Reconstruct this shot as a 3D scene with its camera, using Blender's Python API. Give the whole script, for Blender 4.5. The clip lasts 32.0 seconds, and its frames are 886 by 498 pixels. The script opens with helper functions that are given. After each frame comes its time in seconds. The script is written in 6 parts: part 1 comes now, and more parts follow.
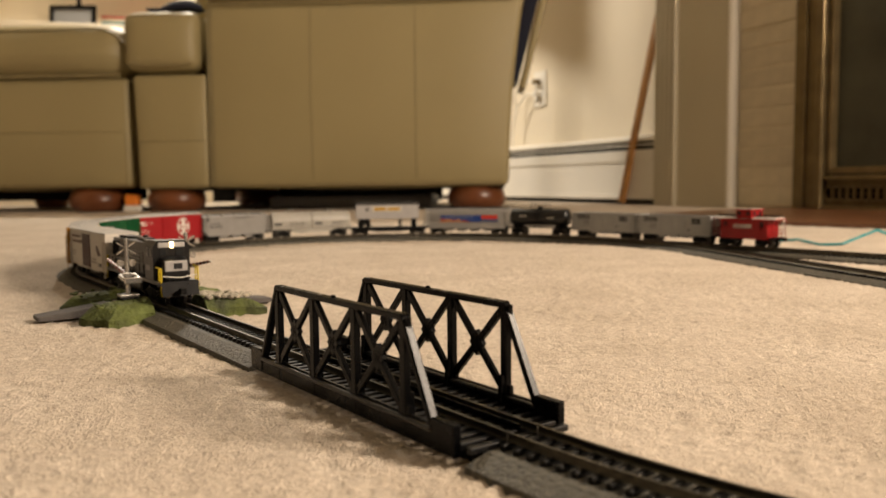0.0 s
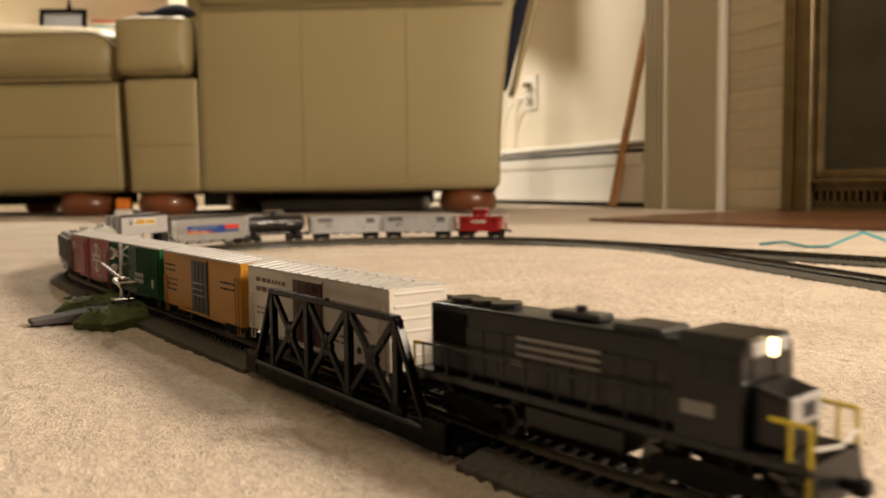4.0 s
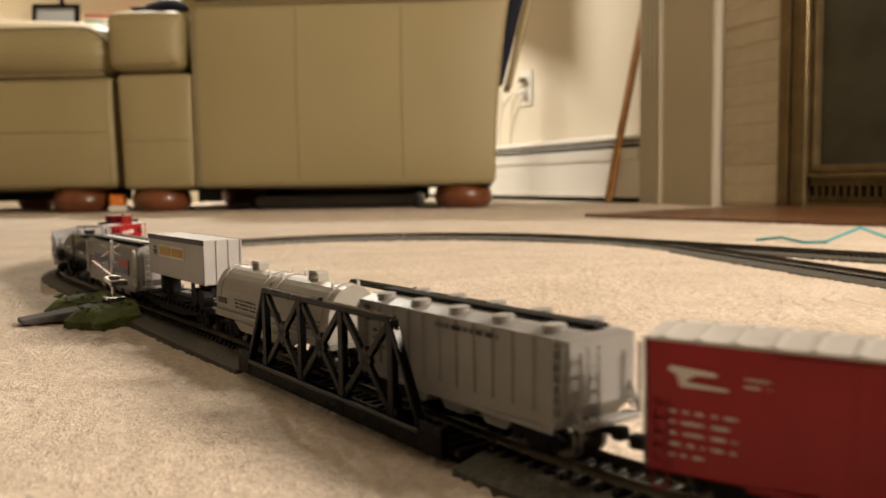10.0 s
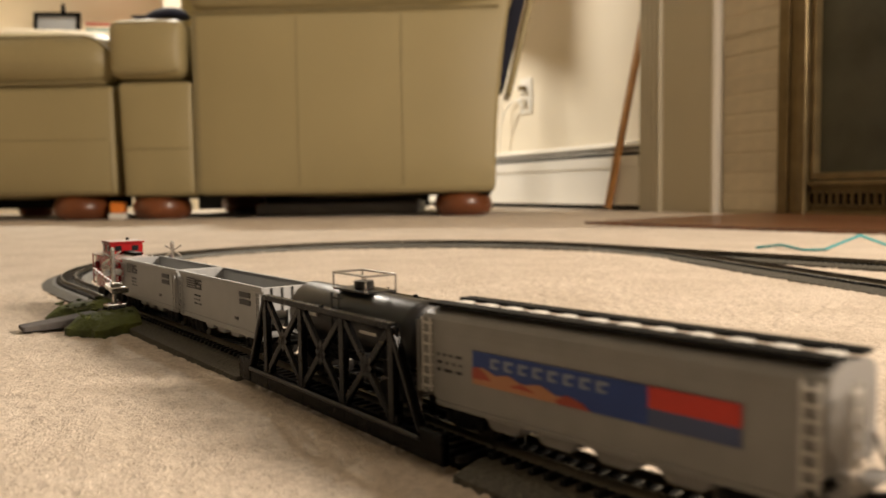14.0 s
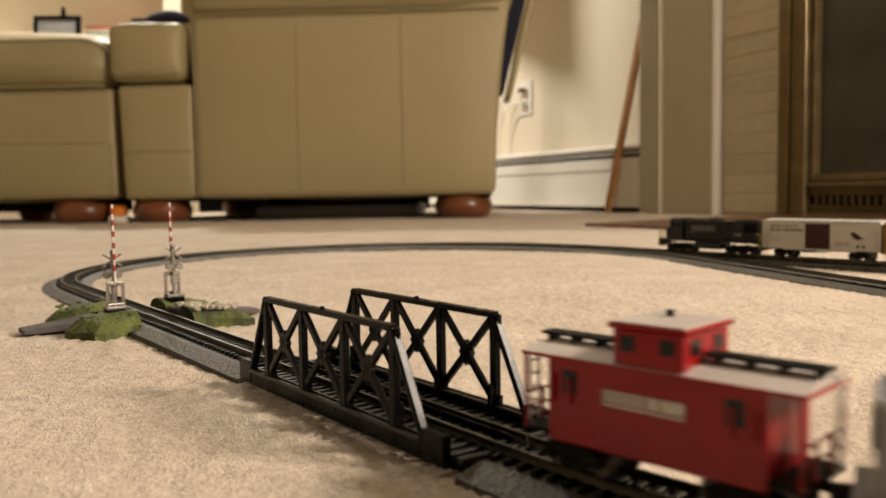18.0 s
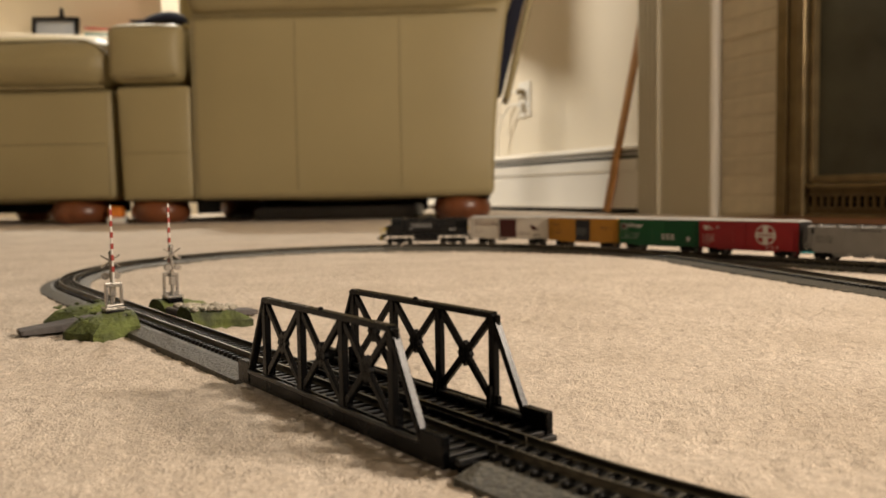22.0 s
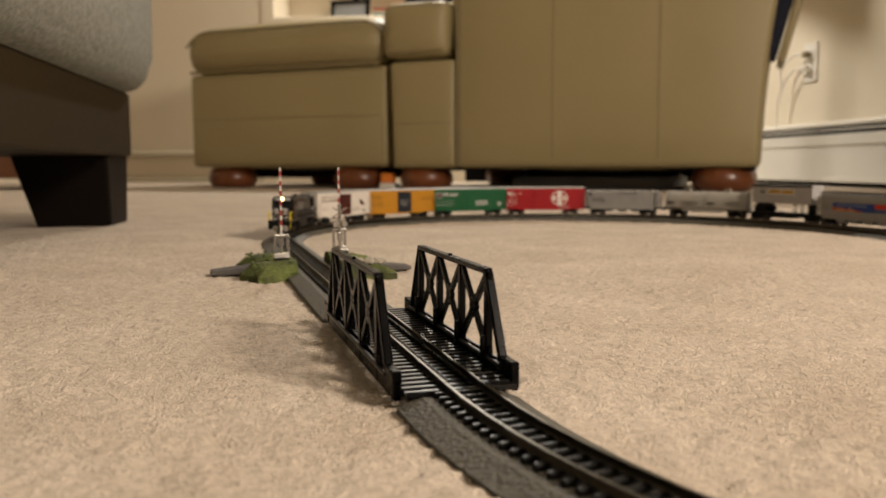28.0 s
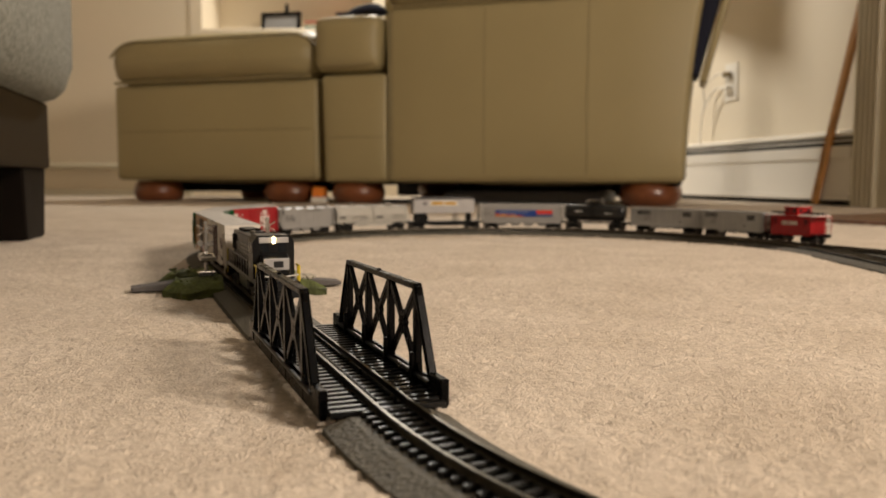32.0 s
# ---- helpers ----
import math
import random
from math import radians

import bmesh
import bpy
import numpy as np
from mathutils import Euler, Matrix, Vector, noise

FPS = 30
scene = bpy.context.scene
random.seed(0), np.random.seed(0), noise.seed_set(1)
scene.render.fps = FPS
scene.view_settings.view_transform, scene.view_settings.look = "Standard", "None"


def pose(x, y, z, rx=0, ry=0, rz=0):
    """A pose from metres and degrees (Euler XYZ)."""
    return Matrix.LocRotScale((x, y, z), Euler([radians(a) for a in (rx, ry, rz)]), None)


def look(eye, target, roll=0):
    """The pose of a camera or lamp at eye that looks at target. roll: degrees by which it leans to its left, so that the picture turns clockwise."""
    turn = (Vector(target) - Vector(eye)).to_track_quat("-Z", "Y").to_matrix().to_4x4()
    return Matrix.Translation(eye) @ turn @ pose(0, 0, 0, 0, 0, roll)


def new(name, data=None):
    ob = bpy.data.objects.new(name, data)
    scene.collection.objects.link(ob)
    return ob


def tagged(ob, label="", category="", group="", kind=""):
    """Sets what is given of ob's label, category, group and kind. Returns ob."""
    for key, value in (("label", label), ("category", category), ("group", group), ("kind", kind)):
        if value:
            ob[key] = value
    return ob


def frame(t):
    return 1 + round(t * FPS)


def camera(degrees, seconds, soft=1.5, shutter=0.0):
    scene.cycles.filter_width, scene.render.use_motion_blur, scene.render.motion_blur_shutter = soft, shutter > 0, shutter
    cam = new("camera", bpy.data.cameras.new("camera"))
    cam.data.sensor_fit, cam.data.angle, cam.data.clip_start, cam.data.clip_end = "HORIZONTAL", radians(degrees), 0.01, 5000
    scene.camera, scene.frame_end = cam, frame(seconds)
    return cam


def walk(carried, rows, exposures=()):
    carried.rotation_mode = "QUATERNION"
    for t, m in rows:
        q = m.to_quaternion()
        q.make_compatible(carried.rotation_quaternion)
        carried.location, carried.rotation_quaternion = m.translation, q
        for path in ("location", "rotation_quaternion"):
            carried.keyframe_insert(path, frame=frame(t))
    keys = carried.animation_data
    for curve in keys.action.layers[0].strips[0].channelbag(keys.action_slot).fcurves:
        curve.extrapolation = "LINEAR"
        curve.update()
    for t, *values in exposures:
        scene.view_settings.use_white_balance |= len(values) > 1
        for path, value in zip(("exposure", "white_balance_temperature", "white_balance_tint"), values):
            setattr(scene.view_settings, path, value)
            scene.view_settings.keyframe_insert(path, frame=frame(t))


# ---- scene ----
cam = camera(57.2, 32.0, soft=1.5, shutter=0.5)
PATH = [
    (0, (0.0494, 0.0057, 0.0617), (-0.0614, 1.9962, -0.0986), -0.59),
    (0.5, (0.0489, 0.0063, 0.0619), (-0.0505, 1.9979, -0.0907), -0.66),
    (1, (0.0492, 0.0044, 0.0622), (-0.0436, 1.9962, -0.0921), -0.61),
    (1.5, (0.0497, 0.001, 0.0621), (-0.0436, 1.9927, -0.0947), -0.59),
    (2, (0.0497, 0.001, 0.0621), (-0.0423, 1.9927, -0.0947), -0.60),
    (2.5, (0.0497, 0.001, 0.0621), (-0.0418, 1.9928, -0.0938), -0.66),
    (3, (0.0497, 0.001, 0.0621), (-0.041, 1.993, -0.092), -0.70),
    (3.5, (0.0497, 0.001, 0.0621), (-0.0407, 1.9932, -0.09), -0.71),
    (5.5, (0.0502, -0.001, 0.0625), (-0.0388, 1.9909, -0.0936), -0.67),
    (6, (0.0502, -0.001, 0.0625), (-0.0371, 1.9909, -0.0946), -0.78),
    (6.5, (0.0495, 0.0033, 0.0628), (-0.0346, 1.9946, -0.1035), -0.71),
    (7, (0.0494, 0.0049, 0.0624), (-0.0339, 1.9957, -0.1094), -0.68),
    (7.5, (0.0494, 0.0057, 0.0624), (-0.0338, 1.9962, -0.1145), -0.68),
    (8, (0.0492, 0.0043, 0.0626), (-0.0329, 1.9949, -0.1127), -0.76),
    (8.5, (0.0497, 0.0034, 0.063), (-0.0323, 1.9945, -0.1058), -0.83),
    (9, (0.0493, 0.0046, 0.0626), (-0.0316, 1.9963, -0.1003), -0.79),
    (9.5, (0.0493, 0.0047, 0.0626), (-0.0304, 1.9966, -0.0987), -0.84),
    (10, (0.0494, 0.0055, 0.0626), (-0.0294, 1.9972, -0.1015), -0.79),
    (10.5, (0.0493, 0.0052, 0.0624), (-0.0289, 1.9968, -0.1032), -0.77),
    (11, (0.0494, 0.0048, 0.0626), (-0.0277, 1.9965, -0.1029), -0.81),
    (11.5, (0.0496, 0.0045, 0.0626), (-0.0274, 1.9964, -0.099), -0.81),
    (12, (0.0491, 0.0048, 0.0625), (-0.0272, 1.9973, -0.0933), -0.75),
    (12.5, (0.0496, 0.0036, 0.063), (-0.0278, 1.9964, -0.0879), -0.75),
    (13, (0.0495, 0.004, 0.0628), (-0.0281, 1.997, -0.0855), -0.77),
    (13.5, (0.0493, 0.0043, 0.0626), (-0.0285, 1.9974, -0.0835), -0.77),
    (14, (0.0493, 0.0045, 0.0626), (-0.0294, 1.9977, -0.0828), -0.78),
    (14.5, (0.0495, 0.0041, 0.0629), (-0.0294, 1.9972, -0.0822), -0.74),
    (16.5, (0.0491, 0.0044, 0.0626), (-0.0294, 1.998, -0.0775), -0.74),
    (17, (0.0493, 0.0039, 0.0628), (-0.0294, 1.9975, -0.077), -0.76),
    (17.5, (0.0493, 0.004, 0.0628), (-0.0296, 1.9976, -0.0761), -0.76),
    (18, (0.0491, 0.0052, 0.0622), (-0.0302, 1.9988, -0.077), -0.91),
    (18.5, (0.0492, 0.0047, 0.0625), (-0.0302, 1.9983, -0.0766), -0.95),
    (19, (0.0493, 0.0049, 0.0624), (-0.0305, 1.9985, -0.0763), -0.98),
    (19.5, (0.0492, 0.0049, 0.0622), (-0.0304, 1.9986, -0.0751), -0.94),
    (20, (0.0491, 0.0049, 0.0621), (-0.0302, 1.9985, -0.0756), -0.85),
    (20.5, (0.0492, 0.0052, 0.0622), (-0.0306, 1.9985, -0.0814), -0.97),
    (21, (0.0491, 0.0058, 0.0619), (-0.0299, 1.999, -0.0833), -0.87),
    (21.5, (0.049, 0.0045, 0.0621), (-0.0288, 1.9978, -0.0819), -0.91),
    (22, (0.049, 0.0053, 0.062), (-0.0265, 1.9992, -0.074), -0.90),
    (22.5, (0.049, 0.0043, 0.062), (-0.0266, 1.999, -0.0616), -0.83),
    (23, (0.0491, 0.0053, 0.0622), (-0.0208, 2.0015, -0.0407), -0.86),
    (23.5, (0.0526, 0.002, 0.0619), (-0.1025, 1.9933, -0.0398), -0.35),
    (24, (0.0811, -0.0017, 0.0607), (-0.3951, 1.9366, -0.0667), 0.22),
    (24.5, (0.1071, -0.0058, 0.06), (-0.7078, 1.8112, -0.1246), 0.48),
    (26.5, (0.1289, -0.01, 0.0598), (-0.8227, 1.7407, -0.1121), -0.29),
    (27, (0.1278, -0.0075, 0.0595), (-0.7926, 1.7577, -0.1331), -0.30),
    (27.5, (0.1265, -0.0005, 0.0595), (-0.7025, 1.8071, -0.1532), -0.32),
    (28, (0.1266, 0.0015, 0.0593), (-0.6169, 1.8472, -0.1421), -0.15),
    (28.5, (0.1257, 0.0047, 0.0588), (-0.5773, 1.8657, -0.147), -0.19),
    (29, (0.1259, 0.0062, 0.0593), (-0.5377, 1.8821, -0.1428), -0.16),
    (29.5, (0.1259, 0.0066, 0.0593), (-0.512, 1.8921, -0.1355), -0.07),
    (30, (0.126, 0.0065, 0.0592), (-0.4932, 1.8989, -0.1281), -0.07),
    (30.5, (0.1262, 0.0064, 0.059), (-0.4841, 1.9026, -0.1193), -0.08),
    (31, (0.1261, 0.0062, 0.0591), (-0.481, 1.904, -0.114), 0.05),
    (31.5, (0.1261, 0.006, 0.059), (-0.4752, 1.906, -0.1093), 0.09),
    (32, (0.1262, 0.006, 0.059), (-0.4632, 1.9099, -0.1074), 0.12),
]
# the camera's own exposure, which falls a little once the train has passed and it turns to the sofa
EXPOSURES = [(0.0, -0.30, 6800, 11), (3.0, -0.20, 6760, 10.5), (5.5, -0.08, 6500, 10), (7.0, -0.08, 6450, 10), (14.5, -0.06, 6440, 10), (18.0, -0.22, 6420, 10), (20.0, -0.33, 6400, 10), (23.0, -0.35, 6400, 10), (26.5, -0.58, 6380, 10.5), (32.0, -0.56, 6380, 10.5)]
walk(cam, [(t, look(eye, target, roll)) for t, eye, target, roll in PATH], exposures=EXPOSURES)
cam.data.dof.use_dof, cam.data.dof.focus_distance, cam.data.dof.aperture_fstop = True, 0.28, 18.0

# ---- world and lamps ----
world = bpy.data.worlds.new("world")
scene.world = world
world.use_nodes = True
world.node_tree.nodes["Background"].inputs["Color"].default_value = (1.0, 0.78, 0.55, 1)
world.node_tree.nodes["Background"].inputs["Strength"].default_value = 0.006


def area_lamp(name, eye, target, size, watts, colour):
    data = bpy.data.lights.new(name, "AREA")
    data.shape, data.size, data.energy, data.color = "DISK", size, watts, colour
    ob = new(name, data)
    ob.matrix_world = look(eye, target)
    return ob


WARM = (1.0, 0.832, 0.665)
area_lamp("room_lamp", (1.40, 0.04, 0.90), (0.0, 0.3, 0.0), 0.44, 54.0, WARM)
# Unseen overhead fill that lifts the general level; no fixture stands there.
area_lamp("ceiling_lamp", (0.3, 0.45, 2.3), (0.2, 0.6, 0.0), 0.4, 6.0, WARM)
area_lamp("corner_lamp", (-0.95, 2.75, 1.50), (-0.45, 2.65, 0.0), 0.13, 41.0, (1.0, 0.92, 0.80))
scene.view_settings.exposure = 0.0


# ---- materials ----
def material(name, colour, rough=0.6, metal=0.0, dark=0.8, scale=30.0, bump=0.0, bump_scale=200.0, spec=0.5, random_shade=0.0, glow=0.0, coat=0.0):
    """A principled surface whose colour wanders between itself and a darker tone, with grain in its relief."""
    m = bpy.data.materials.new(name)
    m.use_nodes = True
    nt = m.node_tree
    p = nt.nodes["Principled BSDF"]
    tex = nt.nodes.new("ShaderNodeTexCoord")
    n1 = nt.nodes.new("ShaderNodeTexNoise")
    n1.inputs["Scale"].default_value, n1.inputs["Detail"].default_value = scale, 6
    nt.links.new(tex.outputs["Object"], n1.inputs["Vector"])
    ramp = nt.nodes.new("ShaderNodeValToRGB")
    ramp.color_ramp.elements[0].position, ramp.color_ramp.elements[1].position = 0.3, 0.7
    ramp.color_ramp.elements[0].color = (*[c * dark for c in colour], 1)
    ramp.color_ramp.elements[1].color = (*colour, 1)
    nt.links.new(n1.outputs["Fac"], ramp.inputs["Fac"])
    out = ramp.outputs["Color"]
    if random_shade:
        info = nt.nodes.new("ShaderNodeObjectInfo")
        hsv = nt.nodes.new("ShaderNodeHueSaturation")
        mr = nt.nodes.new("ShaderNodeMapRange")
        mr.inputs["To Min"].default_value, mr.inputs["To Max"].default_value = 1 - random_shade, 1 + random_shade
        nt.links.new(info.outputs["Random"], mr.inputs["Value"])
        nt.links.new(mr.outputs["Result"], hsv.inputs["Value"])
        nt.links.new(out, hsv.inputs["Color"])
        out = hsv.outputs["Color"]
    nt.links.new(out, p.inputs["Base Color"])
    p.inputs["Metallic"].default_value = metal
    p.inputs["Specular IOR Level"].default_value = spec
    p.inputs["Coat Weight"].default_value = coat
    mr2 = nt.nodes.new("ShaderNodeMapRange")
    mr2.inputs["To Min"].default_value, mr2.inputs["To Max"].default_value = max(0.02, rough - 0.08), min(1, rough + 0.08)
    nt.links.new(n1.outputs["Fac"], mr2.inputs["Value"])
    nt.links.new(mr2.outputs["Result"], p.inputs["Roughness"])
    if bump:
        n2 = nt.nodes.new("ShaderNodeTexNoise")
        n2.inputs["Scale"].default_value, n2.inputs["Detail"].default_value = bump_scale, 4
        nt.links.new(tex.outputs["Object"], n2.inputs["Vector"])
        b = nt.nodes.new("ShaderNodeBump")
        b.inputs["Strength"].default_value, b.inputs["Distance"].default_value = bump, 0.001
        nt.links.new(n2.outputs["Fac"], b.inputs["Height"])
        nt.links.new(b.outputs["Normal"], p.inputs["Normal"])
    if glow:
        p.inputs["Emission Color"].default_value, p.inputs["Emission Strength"].default_value = (*colour, 1), glow
    return m


def carpet_material():
    m = bpy.data.materials.new("carpet")
    m.use_nodes = True
    nt = m.node_tree
    p = nt.nodes["Principled BSDF"]
    tex = nt.nodes.new("ShaderNodeTexCoord")

    def noise_node(scale, detail, rough=0.6):
        n = nt.nodes.new("ShaderNodeTexNoise")
        n.inputs["Scale"].default_value, n.inputs["Detail"].default_value, n.inputs["Roughness"].default_value = scale, detail, rough
        nt.links.new(tex.outputs["Object"], n.inputs["Vector"])
        return n

    fine, tufts, patch = noise_node(1300, 3), noise_node(420, 4, 0.6), noise_node(16, 5)
    r1 = nt.nodes.new("ShaderNodeValToRGB")
    r1.color_ramp.elements[0].position, r1.color_ramp.elements[1].position = 0.32, 0.62
    r1.color_ramp.elements[0].color, r1.color_ramp.elements[1].color = (0.505, 0.432, 0.348, 1), (0.665, 0.577, 0.475, 1)
    nt.links.new(tufts.outputs["Fac"], r1.inputs["Fac"])
    r2 = nt.nodes.new("ShaderNodeValToRGB")
    r2.color_ramp.elements[0].position, r2.color_ramp.elements[1].position = 0.35, 0.65
    r2.color_ramp.elements[0].color, r2.color_ramp.elements[1].color = (0.84, 0.82, 0.79, 1), (1, 1, 1, 1)
    nt.links.new(patch.outputs["Fac"], r2.inputs["Fac"])
    mix = nt.nodes.new("ShaderNodeMix")
    mix.data_type, mix.blend_type = "RGBA", "MULTIPLY"
    mix.inputs["Factor"].default_value = 1.0
    nt.links.new(r1.outputs["Color"], mix.inputs["A"])
    nt.links.new(r2.outputs["Color"], mix.inputs["B"])
    nt.links.new(mix.outputs["Result"], p.inputs["Base Color"])
    spark = nt.nodes.new("ShaderNodeMapRange")
    for key, value in (("From Min", 0.64), ("From Max", 0.72), ("To Min", 0.85), ("To Max", 0.16)):
        spark.inputs[key].default_value = value
    nt.links.new(fine.outputs["Fac"], spark.inputs["Value"])
    nt.links.new(spark.outputs["Result"], p.inputs["Roughness"])
    p.inputs["Specular IOR Level"].default_value = 0.3
    p.inputs["Sheen Weight"].default_value = 0.05
    add = nt.nodes.new("ShaderNodeMath")
    add.operation = "ADD"
    nt.links.new(fine.outputs["Fac"], add.inputs[0])
    nt.links.new(tufts.outputs["Fac"], add.inputs[1])
    b = nt.nodes.new("ShaderNodeBump")
    b.inputs["Strength"].default_value, b.inputs["Distance"].default_value = 0.6, 0.0018
    nt.links.new(add.outputs["Value"], b.inputs["Height"])
    nt.links.new(b.outputs["Normal"], p.inputs["Normal"])
    return m


CARPET = carpet_material()
LEATHER = material("beige_leather", (0.325, 0.268, 0.134), 0.5, dark=0.93, scale=5, bump=0.35, bump_scale=420)
FOOT_WOOD = material("varnished_foot", (0.20, 0.062, 0.02), 0.34, dark=0.55, scale=14, coat=0.2)
WALL = material("cream_wall_paint", (0.74, 0.66, 0.52), 0.7, dark=0.96, scale=3, bump=0.1, bump_scale=160)
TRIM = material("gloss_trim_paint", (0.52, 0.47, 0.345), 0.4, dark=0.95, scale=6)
WHITE = material("white_enamel", (0.80, 0.77, 0.70), 0.35, dark=0.95, scale=6)
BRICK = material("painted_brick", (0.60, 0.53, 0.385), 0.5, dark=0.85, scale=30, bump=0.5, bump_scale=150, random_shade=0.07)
MORTAR = material("painted_mortar", (0.60, 0.53, 0.385), 0.8, dark=0.9, scale=40, bump=0.4, bump_scale=200)
# Leather a tone darker: the shade of the seam grooves is painted in.
SHADED_SEAM = material("shaded_seam_leather", (0.265, 0.215, 0.105), 0.6, dark=0.8, scale=60, bump=0.4, bump_scale=900)
BRASS = material("antique_brass", (0.21, 0.155, 0.075), 0.36, 0.65, dark=0.65, scale=25)
# The pale olive mottling paints the streaky reflections into the glass colour.
FIRE_GLASS = material("smoked_glass_reflections", (0.075, 0.074, 0.052), 0.2, dark=0.4, scale=5, spec=0.35)
WOOD_FLOOR = material("red_oak_boards", (0.165, 0.066, 0.026), 0.38, dark=0.6, scale=18, coat=0.2, random_shade=0.16)
STICK_WOOD = material("honey_wood", (0.42, 0.2, 0.06), 0.4, dark=0.75, scale=30)
DARK_WOOD = material("espresso_wood", (0.006, 0.004, 0.003), 0.5, spec=0.1, dark=0.7, scale=20)
BROWN_RAIL = material("brown_leatherette", (0.026, 0.0175, 0.008), 0.6, spec=0.10, dark=0.8, scale=10, bump=0.2, bump_scale=500)
GREY_FABRIC = material("grey_woven_fabric", (0.29, 0.30, 0.265), 0.95, dark=0.55, scale=210, bump=1.0, bump_scale=260)
NAVY = material("navy_cloth", (0.008, 0.010, 0.026), 0.9, dark=0.7, scale=40, bump=0.3)
BLACK_PLASTIC = material("black_plastic", (0.002, 0.002, 0.0022), 0.26, dark=0.7, scale=120, bump=0.05, bump_scale=900, spec=0.12)
GLOSS_PLASTIC = material("polished_black_plastic", (0.002, 0.002, 0.0022), 0.3, dark=0.7, scale=120, bump=0.04, bump_scale=900, spec=0.5)
ROADBED = material("grey_roadbed", (0.108, 0.100, 0.078), 0.6, dark=0.45, scale=700, bump=1.0, bump_scale=750)
TIE = material("black_ties", (0.005, 0.0048, 0.0045), 0.3, spec=0.17, dark=0.6, scale=300, bump=0.2, bump_scale=900)
RAIL = material("nickel_rail", (0.15, 0.135, 0.105), 0.34, 0.95, dark=0.6, scale=80)
STEEL = material("wheel_steel", (0.12, 0.11, 0.10), 0.35, 0.9, dark=0.6, scale=300)
UNDER = material("black_underframe", (0.009, 0.0085, 0.008), 0.6, dark=0.6, scale=300, spec=0.1)
GRASS = material("green_scenery", (0.125, 0.155, 0.035), 0.8, dark=0.18, scale=90, bump=1.0, bump_scale=500)
ROCK = material("pale_gravel", (0.55, 0.5, 0.4), 0.9, dark=0.3, scale=260, bump=1.0, bump_scale=500)
ASPHALT = material("road_asphalt", (0.10, 0.09, 0.085), 0.85, dark=0.7, scale=200, bump=0.4, bump_scale=700)
SILVER = material("silver_plastic", (0.50, 0.48, 0.45), 0.22, 0.8, dark=0.85, scale=200)
RED = material("signal_red", (0.28, 0.03, 0.02), 0.4, dark=0.8, scale=60)
ORANGE = material("orange_plastic", (0.85, 0.25, 0.03), 0.4, dark=0.9, scale=20)
GREY_BOX = material("grey_carton", (0.20, 0.20, 0.20), 0.6, dark=0.85, scale=10)
TEAL = material("teal_wire", (0.03, 0.30, 0.33), 0.35, dark=0.9, scale=60)


def paint(name, colour, rough=0.38, spec=0.25):
    return material(name, colour, rough, dark=0.88, scale=120, bump=0.06, bump_scale=1400, spec=spec)


P_BLACK = paint("loco_black", (0.006, 0.006, 0.0065), 0.3, spec=0.35)
P_WHITE = paint("car_white", (0.60, 0.56, 0.50))
P_BROWN = paint("door_brown", (0.055, 0.013, 0.011))
P_FADED_BROWN = paint("faded_brown_ink", (0.17, 0.10, 0.08))
P_YELLOW = paint("car_yellow", (0.39, 0.18, 0.015))
P_BLUEBLACK = paint("door_blue_black", (0.013, 0.017, 0.024))
P_GREEN = paint("car_green", (0.0035, 0.075, 0.024))
P_RED = paint("car_red", (0.27, 0.012, 0.016))
P_CABOOSE = paint("caboose_red", (0.28, 0.010, 0.012), 0.22)
P_GREY = paint("hopper_grey", (0.24, 0.233, 0.222))
P_COOLGREY = paint("coal_hopper_grey", (0.345, 0.35, 0.35))
P_COIL = paint("coil_grey", (0.33, 0.315, 0.28))
P_TRAILER = paint("trailer_silver", (0.36, 0.35, 0.345), 0.3)
P_TANK = paint("tank_black", (0.006, 0.006, 0.006), 0.33, spec=0.45)
P_ROOF = paint("galvanised_roof", (0.43, 0.42, 0.40), 0.3)
P_PALE_ROOF = paint("pale_grey_roof", (0.50, 0.45, 0.42), 0.3)
P_LETTER = paint("letter_white", (0.62, 0.60, 0.55))
P_INK = paint("letter_black", (0.02, 0.02, 0.022))
P_HANDRAIL = paint("handrail_yellow", (0.62, 0.47, 0.03))
P_BLUE = paint("mural_blue", (0.015, 0.045, 0.2))
P_MURAL_RED = paint("mural_red", (0.5, 0.035, 0.02))
P_MURAL_TAN = paint("mural_tan", (0.42, 0.19, 0.09))
P_MURAL_ROCK = paint("mural_rock", (0.30, 0.05, 0.03))
P_MURAL_SKY = paint("mural_sky", (0.06, 0.08, 0.16))
P_MURAL_LETTER = paint("mural_letter", (0.22, 0.25, 0.32))
P_AMBER = paint("trailer_amber", (0.42, 0.24, 0.03))
P_WINDOW = paint("cab_glass", (0.01, 0.012, 0.014), 0.08)
HEADLIGHT = material("headlight", (1.0, 0.75, 0.35), 0.3, glow=14.0)


# ---- mesh helpers ----
def part(name, bm, mat, parent=None, label="", smooth=False):
    """Links a bmesh as one mesh object under a thing or a part."""
    bmesh.ops.recalc_face_normals(bm, faces=bm.faces)
    me = bpy.data.meshes.new(name)
    bm.to_mesh(me)
    bm.free()
    me.materials.append(mat)
    if smooth:
        me.shade_smooth()
    ob = new(name, me)
    if parent is not None:
        ob.parent = parent
    if label:
        ob["label"] = label
    return ob


def thing(name, m, label, category, group="", kind=""):
    ob = new(name)
    ob.empty_display_size = 0.01
    ob.matrix_world = m
    return tagged(ob, label, category, group, kind)


